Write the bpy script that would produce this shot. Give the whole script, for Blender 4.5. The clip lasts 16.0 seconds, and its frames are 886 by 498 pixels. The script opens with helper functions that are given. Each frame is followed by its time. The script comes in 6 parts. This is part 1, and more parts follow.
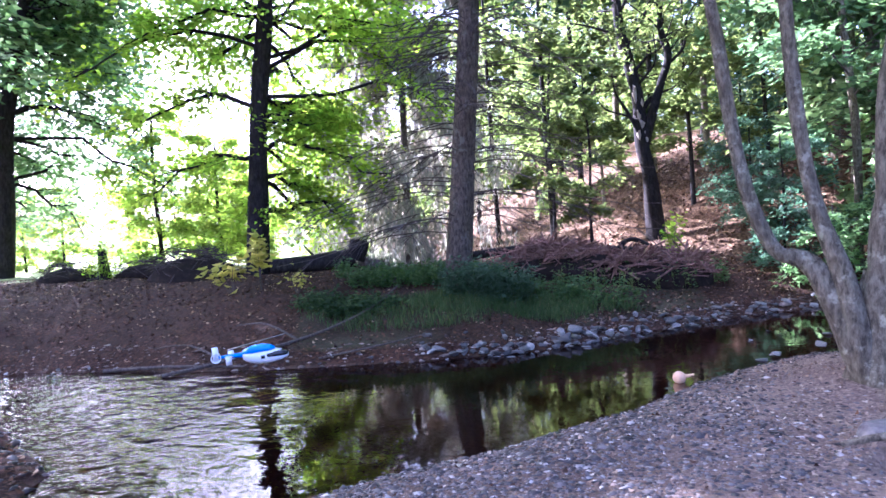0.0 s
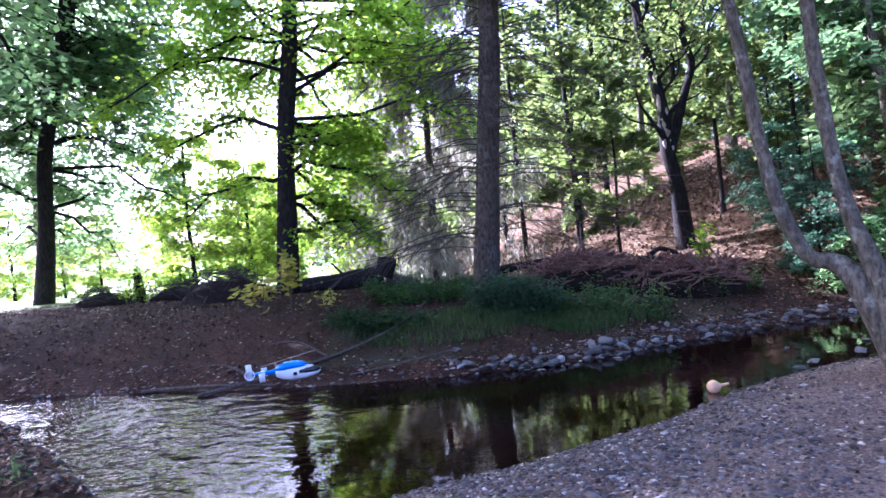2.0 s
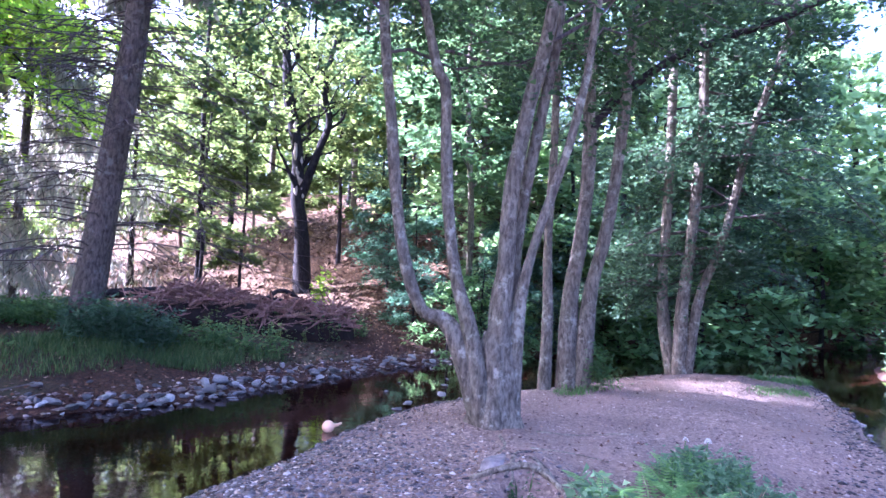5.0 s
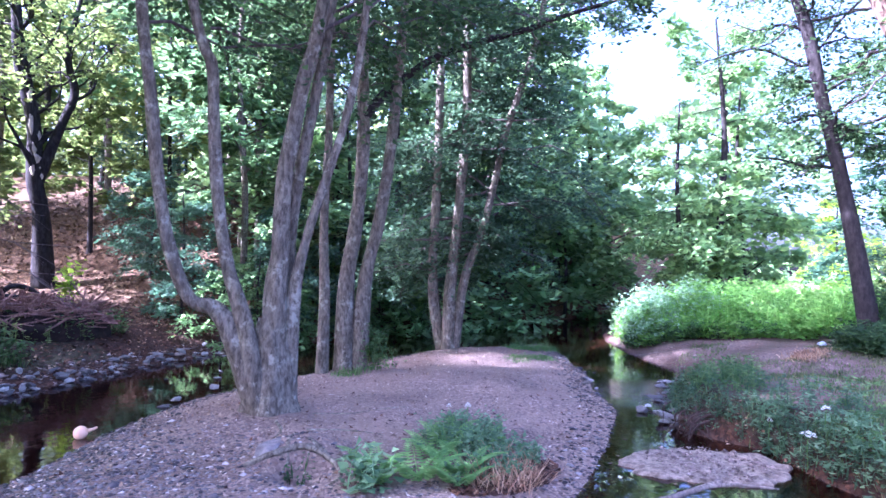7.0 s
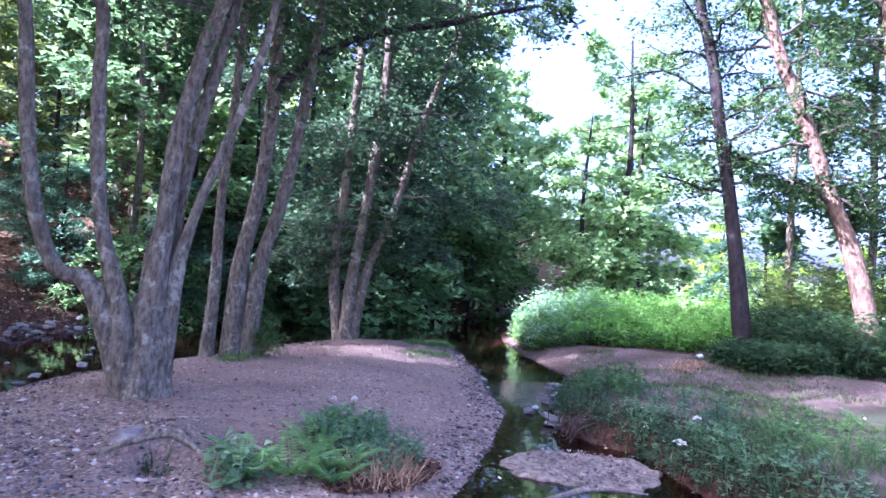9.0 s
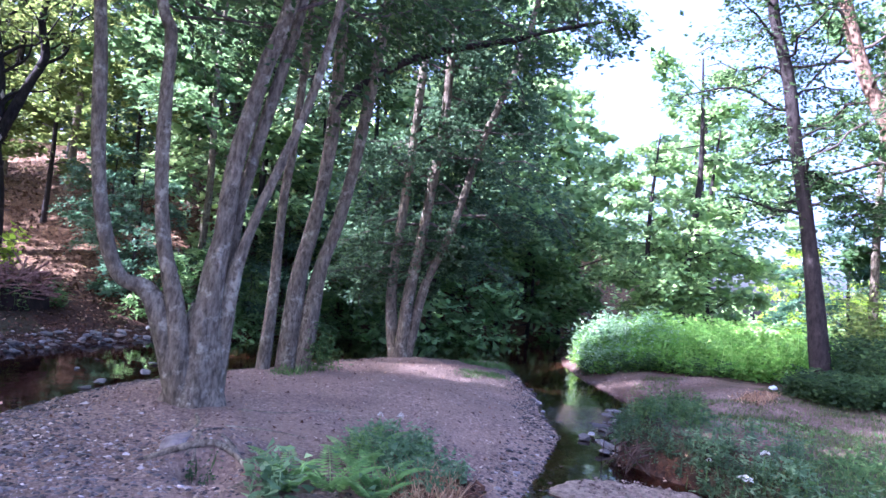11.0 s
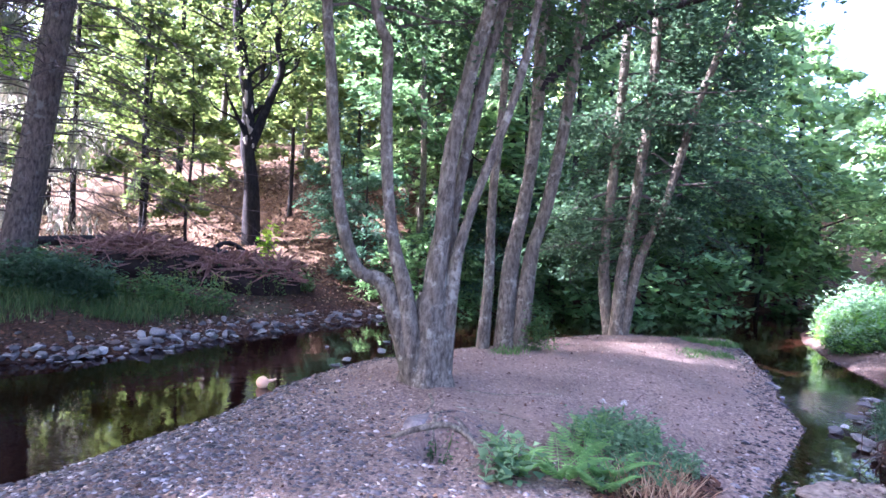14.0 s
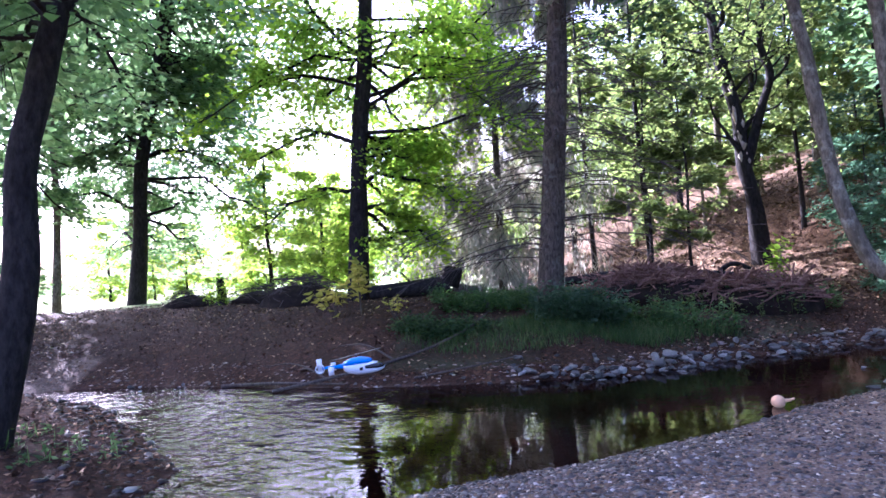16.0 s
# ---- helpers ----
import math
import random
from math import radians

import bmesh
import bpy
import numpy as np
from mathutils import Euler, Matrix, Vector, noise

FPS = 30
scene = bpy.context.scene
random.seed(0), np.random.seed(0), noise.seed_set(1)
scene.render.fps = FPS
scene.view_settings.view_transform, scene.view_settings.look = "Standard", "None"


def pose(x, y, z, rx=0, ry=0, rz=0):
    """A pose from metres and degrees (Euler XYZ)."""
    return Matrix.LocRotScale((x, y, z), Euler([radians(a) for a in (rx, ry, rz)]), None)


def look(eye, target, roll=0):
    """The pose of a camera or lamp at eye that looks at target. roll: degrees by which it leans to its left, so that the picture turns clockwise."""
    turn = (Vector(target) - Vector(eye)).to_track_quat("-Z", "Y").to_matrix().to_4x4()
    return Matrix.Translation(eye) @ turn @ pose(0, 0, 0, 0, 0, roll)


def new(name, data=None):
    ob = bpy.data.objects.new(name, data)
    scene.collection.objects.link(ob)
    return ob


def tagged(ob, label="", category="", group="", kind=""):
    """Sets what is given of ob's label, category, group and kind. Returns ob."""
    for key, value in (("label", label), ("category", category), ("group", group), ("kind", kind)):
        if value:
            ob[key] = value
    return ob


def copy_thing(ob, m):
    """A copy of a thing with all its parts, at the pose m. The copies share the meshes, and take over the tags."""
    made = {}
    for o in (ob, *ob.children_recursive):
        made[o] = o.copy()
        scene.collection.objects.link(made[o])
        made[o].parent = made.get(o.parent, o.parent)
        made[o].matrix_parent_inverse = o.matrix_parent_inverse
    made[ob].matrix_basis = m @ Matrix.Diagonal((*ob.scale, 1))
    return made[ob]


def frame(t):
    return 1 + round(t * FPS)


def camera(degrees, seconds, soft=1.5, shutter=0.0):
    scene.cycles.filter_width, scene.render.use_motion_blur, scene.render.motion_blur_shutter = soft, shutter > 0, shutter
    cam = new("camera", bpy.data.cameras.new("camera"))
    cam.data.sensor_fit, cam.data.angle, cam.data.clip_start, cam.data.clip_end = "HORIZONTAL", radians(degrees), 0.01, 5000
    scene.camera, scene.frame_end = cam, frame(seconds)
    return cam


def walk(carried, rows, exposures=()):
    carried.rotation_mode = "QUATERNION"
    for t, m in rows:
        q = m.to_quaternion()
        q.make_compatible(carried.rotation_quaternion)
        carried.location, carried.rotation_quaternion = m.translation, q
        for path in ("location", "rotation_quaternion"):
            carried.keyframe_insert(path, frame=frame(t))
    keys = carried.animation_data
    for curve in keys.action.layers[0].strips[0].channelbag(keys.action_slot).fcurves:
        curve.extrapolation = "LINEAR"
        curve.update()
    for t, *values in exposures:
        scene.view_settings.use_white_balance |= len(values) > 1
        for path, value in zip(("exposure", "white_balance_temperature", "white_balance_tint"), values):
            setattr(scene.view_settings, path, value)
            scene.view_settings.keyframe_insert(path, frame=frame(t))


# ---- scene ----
# ---- camera ----
cam = camera(70.5, 16.0, soft=1.6)
PATH = [
    (0.0, (0.266, 0.081, 1.986), (0.226, 10.079, 1.793), -3.05),
    (0.5, (0.247, -0.008, 1.967), (-0.203, 9.976, 2.279), -2.57),
    (1.0, (0.231, -0.041, 1.966), (-0.313, 9.940, 2.261), -3.05),
    (1.5, (0.240, -0.024, 1.969), (-0.276, 9.962, 2.118), -4.05),
    (2.0, (0.277, 0.024, 1.963), (-0.183, 10.013, 2.055), -4.66),
    (2.5, (0.296, 0.131, 1.944), (0.468, 10.129, 2.034), -3.55),
    (3.0, (0.212, 0.254, 1.931), (1.454, 10.175, 2.069), -2.29),
    (3.5, (0.105, 0.277, 1.923), (2.738, 9.916, 2.313), -1.02),
    (4.0, (0.029, 0.244, 1.918), (3.622, 9.559, 2.492), -0.29),
    (4.5, (-0.046, 0.259, 1.934), (4.702, 9.036, 2.584), 0.13),
    (5.0, (-0.086, 0.192, 1.931), (5.206, 8.656, 2.538), 2.39),
    (5.2, (-0.095, 0.148, 1.929), (5.437, 8.460, 2.486), 2.89),
    (6.2, (-0.122, 0.072, 1.914), (6.886, 7.187, 2.431), 1.99),
    (7.3, (-0.148, -0.004, 1.900), (7.879, 5.940, 2.376), 1.09),
    (7.5, (-0.121, -0.014, 1.895), (7.970, 5.842, 2.380), 1.88),
    (8.0, (-0.048, -0.012, 1.892), (8.323, 5.445, 2.270), 3.08),
    (8.2, (-0.002, -0.001, 1.898), (8.471, 5.292, 2.320), 3.66),
    (9.2, (0.100, 0.042, 1.891), (8.772, 5.003, 2.327), 5.02),
    (10.3, (0.203, 0.086, 1.883), (8.529, 5.606, 2.333), 6.38),
    (10.5, (0.228, 0.067, 1.877), (8.490, 5.675, 2.400), 6.57),
    (11.0, (0.275, -0.015, 1.856), (8.368, 5.820, 2.533), 6.36),
    (11.5, (0.330, -0.079, 1.898), (8.207, 6.063, 2.377), 5.56),
    (12.0, (0.376, -0.139, 1.944), (7.939, 6.396, 2.250), 5.32),
    (12.5, (0.395, -0.159, 1.969), (7.644, 6.725, 2.244), 5.03),
    (13.0, (0.383, -0.144, 2.002), (7.312, 7.064, 2.153), 4.99),
    (13.5, (0.294, -0.072, 2.025), (6.881, 7.452, 2.031), 5.06),
    (14.0, (0.126, -0.003, 2.047), (5.989, 8.097, 1.955), 4.06),
    (14.5, (0.045, 0.040, 1.989), (4.609, 8.937, 2.012), 1.91),
    (15.0, (0.106, -0.076, 1.927), (2.501, 9.631, 2.091), -2.62),
    (15.5, (0.311, -0.262, 1.874), (0.473, 9.725, 2.372), -5.45),
    (16.0, (0.391, -0.287, 1.875), (-1.152, 9.586, 2.253), -3.47),
]

walk(cam, [(t, look(eye, target, roll)) for t, eye, target, roll in PATH],
     exposures=[(t, 3.18 + stops, kelvin, tint) for t, stops, kelvin, tint in (
         (0.0, 0.14, 4780, 41), (0.5, -0.15, 4720, 40), (1.0, -0.35, 4710, 40), (2.0, -0.4, 4710, 40), (3.0, -0.25, 4660, 42), (3.5, 0.05, 4640, 44),
         (4.5, 0.28, 4640, 46), (5.0, 0.42, 4620, 48), (7.5, 0.18, 4610, 48), (8.0, 0.06, 4640, 47), (10.5, -0.09, 4810, 44), (12.5, 0.0, 4870, 43),
         (13.0, 0.08, 4870, 42), (14.0, 0.36, 4910, 41), (14.5, 0.36, 4940, 41), (15.0, 0.34, 4840, 40), (15.5, 0.06, 4810, 40), (16.0, -0.38, 4810, 40))])

# ---- light ----
SUN_FROM = Vector((-0.62, 0.52, 0.60)).normalized()
world = bpy.data.worlds.new("sky")
scene.world = world
world.use_nodes = True
wn = world.node_tree
sky = wn.nodes.new("ShaderNodeTexSky")
sky.sky_type = "NISHITA"
sky.sun_disc = False
sky.sun_elevation = math.asin(SUN_FROM.z)
sky.sun_rotation = math.atan2(SUN_FROM.x, SUN_FROM.y)
sky.dust_density = 8.0
sky.air_density = 1.0
wn.links.new(sky.outputs[0], wn.nodes["Background"].inputs[0])
wn.nodes["Background"].inputs[1].default_value = 0.125
sun_data = bpy.data.lights.new("sun", "SUN")
sun_data.energy = 5.0
sun_data.angle = radians(0.6)
sun_data.color = (1.0, 0.93, 0.80)
sun = new("sun", sun_data)
sun.matrix_world = look(SUN_FROM * 50, (0, 0, 0))


# ---- materials ----
def material(name):
    m = bpy.data.materials.new(name)
    m.use_nodes = True
    nt = m.node_tree
    return m, nt, nt.nodes["Principled BSDF"], nt.nodes["Material Output"]


def node(nt, kind, **settings):
    n = nt.nodes.new(kind)
    for key, value in settings.items():
        n.inputs[key].default_value = value
    return n


def ramp(nt, source, stops):
    r = nt.nodes.new("ShaderNodeValToRGB")
    while len(r.color_ramp.elements) < len(stops):
        r.color_ramp.elements.new(0.5)
    for e, (at, colour) in zip(r.color_ramp.elements, stops):
        e.position, e.color = at, (*colour, 1)
    nt.links.new(source, r.inputs[0])
    return r.outputs[0]


def noise_tex(nt, coords, scale, detail=4.0, rough=0.6):
    n = node(nt, "ShaderNodeTexNoise", Scale=scale, Detail=detail, Roughness=rough)
    nt.links.new(coords, n.inputs["Vector"])
    return n.outputs[0]


def mixed(nt, fac, a, b):
    m = nt.nodes.new("ShaderNodeMix")
    m.data_type = "RGBA"
    for sock, value in ((m.inputs[0], fac), (m.inputs[6], a), (m.inputs[7], b)):
        if isinstance(value, (int, float)):
            sock.default_value = value
        elif isinstance(value, tuple):
            sock.default_value = (*value, 1)
        else:
            nt.links.new(value, sock)
    return m.outputs[2]


def bump(nt, height, strength, distance, bsdf):
    b = node(nt, "ShaderNodeBump", Strength=strength, Distance=distance)
    nt.links.new(height, b.inputs["Height"])
    nt.links.new(b.outputs[0], bsdf.inputs["Normal"])


def position(nt):
    return nt.nodes.new("ShaderNodeNewGeometry").outputs["Position"]


def leaf_material(name, dark, light, glow, gloss=0.58, through_light=0.5):
    m, nt, bsdf, out = material(name)
    geo = nt.nodes.new("ShaderNodeNewGeometry")
    col = ramp(nt, geo.outputs["Random Per Island"], [(0.0, dark), (0.75, light), (1.0, glow)])
    big = noise_tex(nt, geo.outputs["Position"], 0.6, 2)
    col = mixed(nt, ramp(nt, big, [(0.35, (0, 0, 0)), (0.7, (0.55, 0.55, 0.55))]), col, dark)
    nt.links.new(col, bsdf.inputs["Base Color"])
    bsdf.inputs["Roughness"].default_value = gloss
    bsdf.inputs["Specular IOR Level"].default_value = 0.18
    tr = nt.nodes.new("ShaderNodeBsdfTranslucent")
    warm = nt.nodes.new("ShaderNodeHueSaturation")
    warm.inputs["Hue"].default_value = 0.475
    warm.inputs["Value"].default_value = 2.0
    nt.links.new(col, warm.inputs["Color"])
    nt.links.new(warm.outputs[0], tr.inputs[0])
    mix = nt.nodes.new("ShaderNodeMixShader")
    mix.inputs[0].default_value = through_light
    nt.links.new(bsdf.outputs[0], mix.inputs[1])
    nt.links.new(tr.outputs[0], mix.inputs[2])
    nt.links.new(mix.outputs[0], out.inputs[0])
    return m


def bark_material(name, dark, light, scale=6.0, depth=0.02, lichen=None):
    m, nt, bsdf, _ = material(name)
    tc = nt.nodes.new("ShaderNodeTexCoord")
    mp = node(nt, "ShaderNodeMapping", Scale=(1, 1, 0.38))
    nt.links.new(tc.outputs["Object"], mp.inputs[0])
    fine = noise_tex(nt, mp.outputs[0], scale * 3, 5, 0.7)
    coarse = noise_tex(nt, tc.outputs["Object"], 2.6, 4)
    col = ramp(nt, fine, [(0.36, dark), (0.63, light)])
    col = mixed(nt, ramp(nt, coarse, [(0.4, (0, 0, 0)), (0.75, (0.6, 0.6, 0.6))]), col, dark)
    if lichen:
        spots = noise_tex(nt, tc.outputs["Object"], 5.0, 4, 0.7)
        col = mixed(nt, ramp(nt, spots, [(0.56, (0, 0, 0)), (0.66, (0.7, 0.7, 0.7))]), col, lichen)
    nt.links.new(col, bsdf.inputs["Base Color"])
    bsdf.inputs["Roughness"].default_value = 0.9
    bsdf.inputs["Specular IOR Level"].default_value = 0.12
    bump(nt, fine, 0.9, depth, bsdf)
    return m


def rough_material(name, stops, scale=8.0, rough=0.85, depth=0.01, island=False):
    m, nt, bsdf, _ = material(name)
    pos = position(nt)
    n = noise_tex(nt, pos, scale, 6, 0.65)
    col = ramp(nt, n, stops)
    if island:
        geo = nt.nodes.new("ShaderNodeNewGeometry")
        col = ramp(nt, geo.outputs["Random Per Island"], stops)
        col = mixed(nt, ramp(nt, n, [(0.3, (0, 0, 0)), (0.8, (0.4, 0.4, 0.4))]), col, stops[0][1])
    nt.links.new(col, bsdf.inputs["Base Color"])
    bsdf.inputs["Roughness"].default_value = rough
    bsdf.inputs["Specular IOR Level"].default_value = 0.2
    bump(nt, n, 0.6, depth, bsdf)
    return m


def stone_material(name):
    m, nt, bsdf, _ = material(name)
    tc = nt.nodes.new("ShaderNodeTexCoord")
    info = nt.nodes.new("ShaderNodeObjectInfo")
    n = noise_tex(nt, tc.outputs["Object"], 9.0, 6, 0.7)
    base = ramp(nt, info.outputs["Random"], [(0.0, (0.032, 0.029, 0.027)), (0.45, (0.095, 0.088, 0.081)), (0.8, (0.185, 0.175, 0.162)), (1.0, (0.40, 0.38, 0.35))])
    col = mixed(nt, ramp(nt, n, [(0.35, (0.7, 0.7, 0.7)), (0.65, (0, 0, 0))]), base, (0.06, 0.058, 0.05))
    nt.links.new(col, bsdf.inputs["Base Color"])
    bsdf.inputs["Roughness"].default_value = 0.75
    bump(nt, n, 0.5, 0.02, bsdf)
    return m


def paint(name, colour, rough=0.35, metal=0.0):
    m, nt, bsdf, _ = material(name)
    n = noise_tex(nt, position(nt), 30.0, 3)
    nt.links.new(mixed(nt, n, colour, tuple(c * 0.82 for c in colour)), bsdf.inputs["Base Color"])
    bsdf.inputs["Roughness"].default_value = rough
    bsdf.inputs["Metallic"].default_value = metal
    return m


LEAF_ALDER = leaf_material("alder_leaf", (0.019, 0.044, 0.015), (0.040, 0.086, 0.028), (0.09, 0.15, 0.045))
# Base colour raised so that the leaves look lit from behind.
LEAF_MAPLE_GLOW = leaf_material("backlit_maple_leaf", (0.105, 0.225, 0.014), (0.22, 0.38, 0.026), (0.34, 0.48, 0.04), through_light=0.8)
LEAF_TEAL = leaf_material("young_beech_leaf", (0.032, 0.072, 0.042), (0.064, 0.126, 0.070), (0.11, 0.19, 0.11))
# Bright yellow-green puts full sun into the field trees' leaves.
LEAF_LIT = leaf_material("sunlit_field_tree_leaf", (0.11, 0.20, 0.018), (0.20, 0.33, 0.030), (0.32, 0.44, 0.05), through_light=0.65)
# Paled leaf colour stands in for haze and light on distant trees.
LEAF_HAZY = leaf_material("hazy_leaf", (0.092, 0.170, 0.066), (0.170, 0.285, 0.100), (0.30, 0.42, 0.16), through_light=0.64)
LEAF_SILVER = leaf_material("alder_shoot_leaf", (0.058, 0.118, 0.054), (0.112, 0.198, 0.092), (0.19, 0.285, 0.15))
LEAF_SHOOT = leaf_material("alder_stem_leaf", (0.030, 0.066, 0.031), (0.058, 0.112, 0.053), (0.11, 0.18, 0.09))
LEAF_BEECH = leaf_material("beech_leaf", (0.032, 0.075, 0.025), (0.066, 0.138, 0.040), (0.12, 0.20, 0.058), through_light=0.58)
LEAF_DEEP = leaf_material("deep_beech_leaf", (0.044, 0.096, 0.036), (0.088, 0.176, 0.060), (0.16, 0.26, 0.09))
LEAF_LIME = leaf_material("lime_leaf", (0.075, 0.150, 0.055), (0.145, 0.265, 0.092), (0.24, 0.37, 0.145), through_light=0.70)
LEAF_YELLOW = leaf_material("yellow_leaf", (0.20, 0.22, 0.03), (0.42, 0.42, 0.06), (0.55, 0.50, 0.10))
LEAF_LIGHT = leaf_material("light_beech_leaf", (0.056, 0.094, 0.022), (0.112, 0.165, 0.038), (0.19, 0.24, 0.068), through_light=0.56)
NEEDLE = leaf_material("spruce_needle", (0.19, 0.20, 0.145), (0.31, 0.30, 0.22), (0.44, 0.37, 0.29), through_light=0.5)
TURF = leaf_material("short_turf", (0.034, 0.064, 0.018), (0.070, 0.112, 0.034), (0.18, 0.175, 0.075))
GRASS = leaf_material("grass_blade", (0.028, 0.060, 0.017), (0.060, 0.110, 0.034), (0.14, 0.16, 0.06))
# Both weed colours are raised to stand in for the sunlit field behind.
REED_SUNLIT = leaf_material("sunlit_tall_weed", (0.085, 0.21, 0.035), (0.17, 0.35, 0.065), (0.32, 0.48, 0.13), through_light=0.6)
REED_PALE = leaf_material("pale_weed", (0.15, 0.27, 0.12), (0.30, 0.43, 0.24), (0.58, 0.66, 0.50), through_light=0.5)
STRAW = leaf_material("dry_straw", (0.16, 0.10, 0.05), (0.34, 0.24, 0.13), (0.5, 0.4, 0.24))
FERN = leaf_material("fern_frond", (0.040, 0.095, 0.025), (0.075, 0.160, 0.042), (0.13, 0.23, 0.07))
FERN_LEAF = leaf_material("fern_leaf", (0.085, 0.18, 0.055), (0.15, 0.29, 0.085), (0.24, 0.38, 0.13), through_light=0.5)
BARK_ALDER = bark_material("alder_bark", (0.058, 0.047, 0.032), (0.235, 0.203, 0.142), 6.5, 0.05, (0.36, 0.34, 0.25))
# Near-black tone puts the shaded side of backlit trunks into the bark.
BARK_BACKLIT = bark_material("backlit_dark_bark", (0.012, 0.010, 0.0095), (0.040, 0.034, 0.030), 5.0)
BARK_SPRUCE = bark_material("spruce_bark", (0.040, 0.031, 0.024), (0.165, 0.133, 0.100), 7.0, 0.03, (0.17, 0.165, 0.13))
# Warm brown carries the look of sunlight in the bark colour.
BARK_SUN_WARM = bark_material("sun_warm_bark", (0.065, 0.043, 0.029), (0.22, 0.15, 0.10), 5.0)
TWIG = bark_material("twig_bark", (0.045, 0.036, 0.030), (0.13, 0.105, 0.085), 9.0, 0.004)
DEADWOOD = bark_material("dead_wood", (0.07, 0.056, 0.044), (0.23, 0.19, 0.15), 7.0, 0.01)
STONE = stone_material("river_stone")
PEBBLE = rough_material("pebbles", [(0.0, (0.055, 0.041, 0.033)), (0.5, (0.150, 0.114, 0.092)), (0.9, (0.27, 0.21, 0.17)), (1.0, (0.48, 0.42, 0.35))], 14.0, 0.8, 0.004, True)
PEBBLE_GREY = rough_material("grey_pebbles", [(0.0, (0.030, 0.026, 0.025)), (0.5, (0.090, 0.078, 0.073)), (0.9, (0.19, 0.165, 0.15)), (1.0, (0.46, 0.42, 0.38))], 14.0, 0.7, 0.004, True)
PEBBLE_WET = rough_material("wet_pebbles", [(0.0, (0.014, 0.011, 0.010)), (0.6, (0.040, 0.031, 0.026)), (0.93, (0.085, 0.07, 0.06)), (1.0, (0.36, 0.33, 0.30))], 14.0, 0.45, 0.003, True)
LITTER_PALE = rough_material("dry_pale_leaves", [(0.0, (0.09, 0.06, 0.042)), (0.6, (0.19, 0.125, 0.08)), (0.9, (0.34, 0.25, 0.17)), (1.0, (0.6, 0.52, 0.40))], 10.0, 0.8, 0.003, True)
LITTER = rough_material("fallen_leaves", [(0.0, (0.020, 0.009, 0.005)), (0.55, (0.062, 0.027, 0.012)), (0.88, (0.135, 0.062, 0.027)), (1.0, (0.46, 0.32, 0.19))], 10.0, 0.8, 0.003, True)
LITTER_SLOPE = rough_material("slope_leaves", [(0.0, (0.036, 0.018, 0.008)), (0.55, (0.096, 0.052, 0.023)), (0.9, (0.20, 0.12, 0.055)), (1.0, (0.40, 0.29, 0.16))], 10.0, 0.8, 0.003, True)


def ground_material():
    m, nt, bsdf, _ = material("forest_ground")
    pos = position(nt)
    zone = nt.nodes.new("ShaderNodeAttribute")
    zone.attribute_name = "zone"
    split = nt.nodes.new("ShaderNodeSeparateColor")
    nt.links.new(zone.outputs["Color"], split.inputs[0])
    cells = node(nt, "ShaderNodeTexVoronoi", Scale=22.0)
    nt.links.new(pos, cells.inputs["Vector"])
    grit = noise_tex(nt, pos, 30.0, 6, 0.7)
    wide = noise_tex(nt, pos, 1.1, 4)
    soil = ramp(nt, cells.outputs["Color"], [(0.1, (0.014, 0.0065, 0.0035)), (0.55, (0.040, 0.0165, 0.008)), (0.9, (0.085, 0.038, 0.018))])
    soil = mixed(nt, ramp(nt, wide, [(0.4, (0, 0, 0)), (0.7, (0.7, 0.7, 0.7))]), soil, (0.030, 0.016, 0.009))
    chips = node(nt, "ShaderNodeTexVoronoi", Scale=38.0)
    nt.links.new(pos, chips.inputs["Vector"])
    gravel = ramp(nt, chips.outputs["Color"], [(0.12, (0.125, 0.088, 0.068)), (0.5, (0.23, 0.170, 0.130)), (0.8, (0.33, 0.25, 0.19)), (0.97, (0.5, 0.41, 0.32))])
    gravel = mixed(nt, ramp(nt, grit, [(0.4, (0, 0, 0)), (0.7, (0.6, 0.6, 0.6))]), gravel, (0.10, 0.072, 0.056))
    gravel = mixed(nt, ramp(nt, wide, [(0.42, (0, 0, 0)), (0.68, (0.65, 0.65, 0.65))]), gravel, (0.225, 0.160, 0.118))
    hill = ramp(nt, cells.outputs["Color"], [(0.1, (0.040, 0.021, 0.010)), (0.6, (0.105, 0.058, 0.027)), (0.95, (0.20, 0.125, 0.062))])
    turf = ramp(nt, grit, [(0.3, (0.026, 0.034, 0.016)), (0.6, (0.058, 0.064, 0.030)), (0.8, (0.11, 0.10, 0.06))])
    col = mixed(nt, split.outputs[0], soil, gravel)
    col = mixed(nt, split.outputs[2], col, hill)
    col = mixed(nt, split.outputs[1], col, turf)
    meadow = ramp(nt, grit, [(0.3, (0.20, 0.24, 0.09)), (0.7, (0.42, 0.44, 0.20))])
    open_field = nt.nodes.new("ShaderNodeMath")
    open_field.operation = "SUBTRACT"
    open_field.inputs[0].default_value = 1.0
    nt.links.new(zone.outputs["Alpha"], open_field.inputs[1])
    col = mixed(nt, open_field.outputs[0], col, meadow)
    nt.links.new(col, bsdf.inputs["Base Color"])
    bsdf.inputs["Roughness"].default_value = 0.95
    bsdf.inputs["Specular IOR Level"].default_value = 0.2
    bump(nt, grit, 1.0, 0.04, bsdf)
    return m


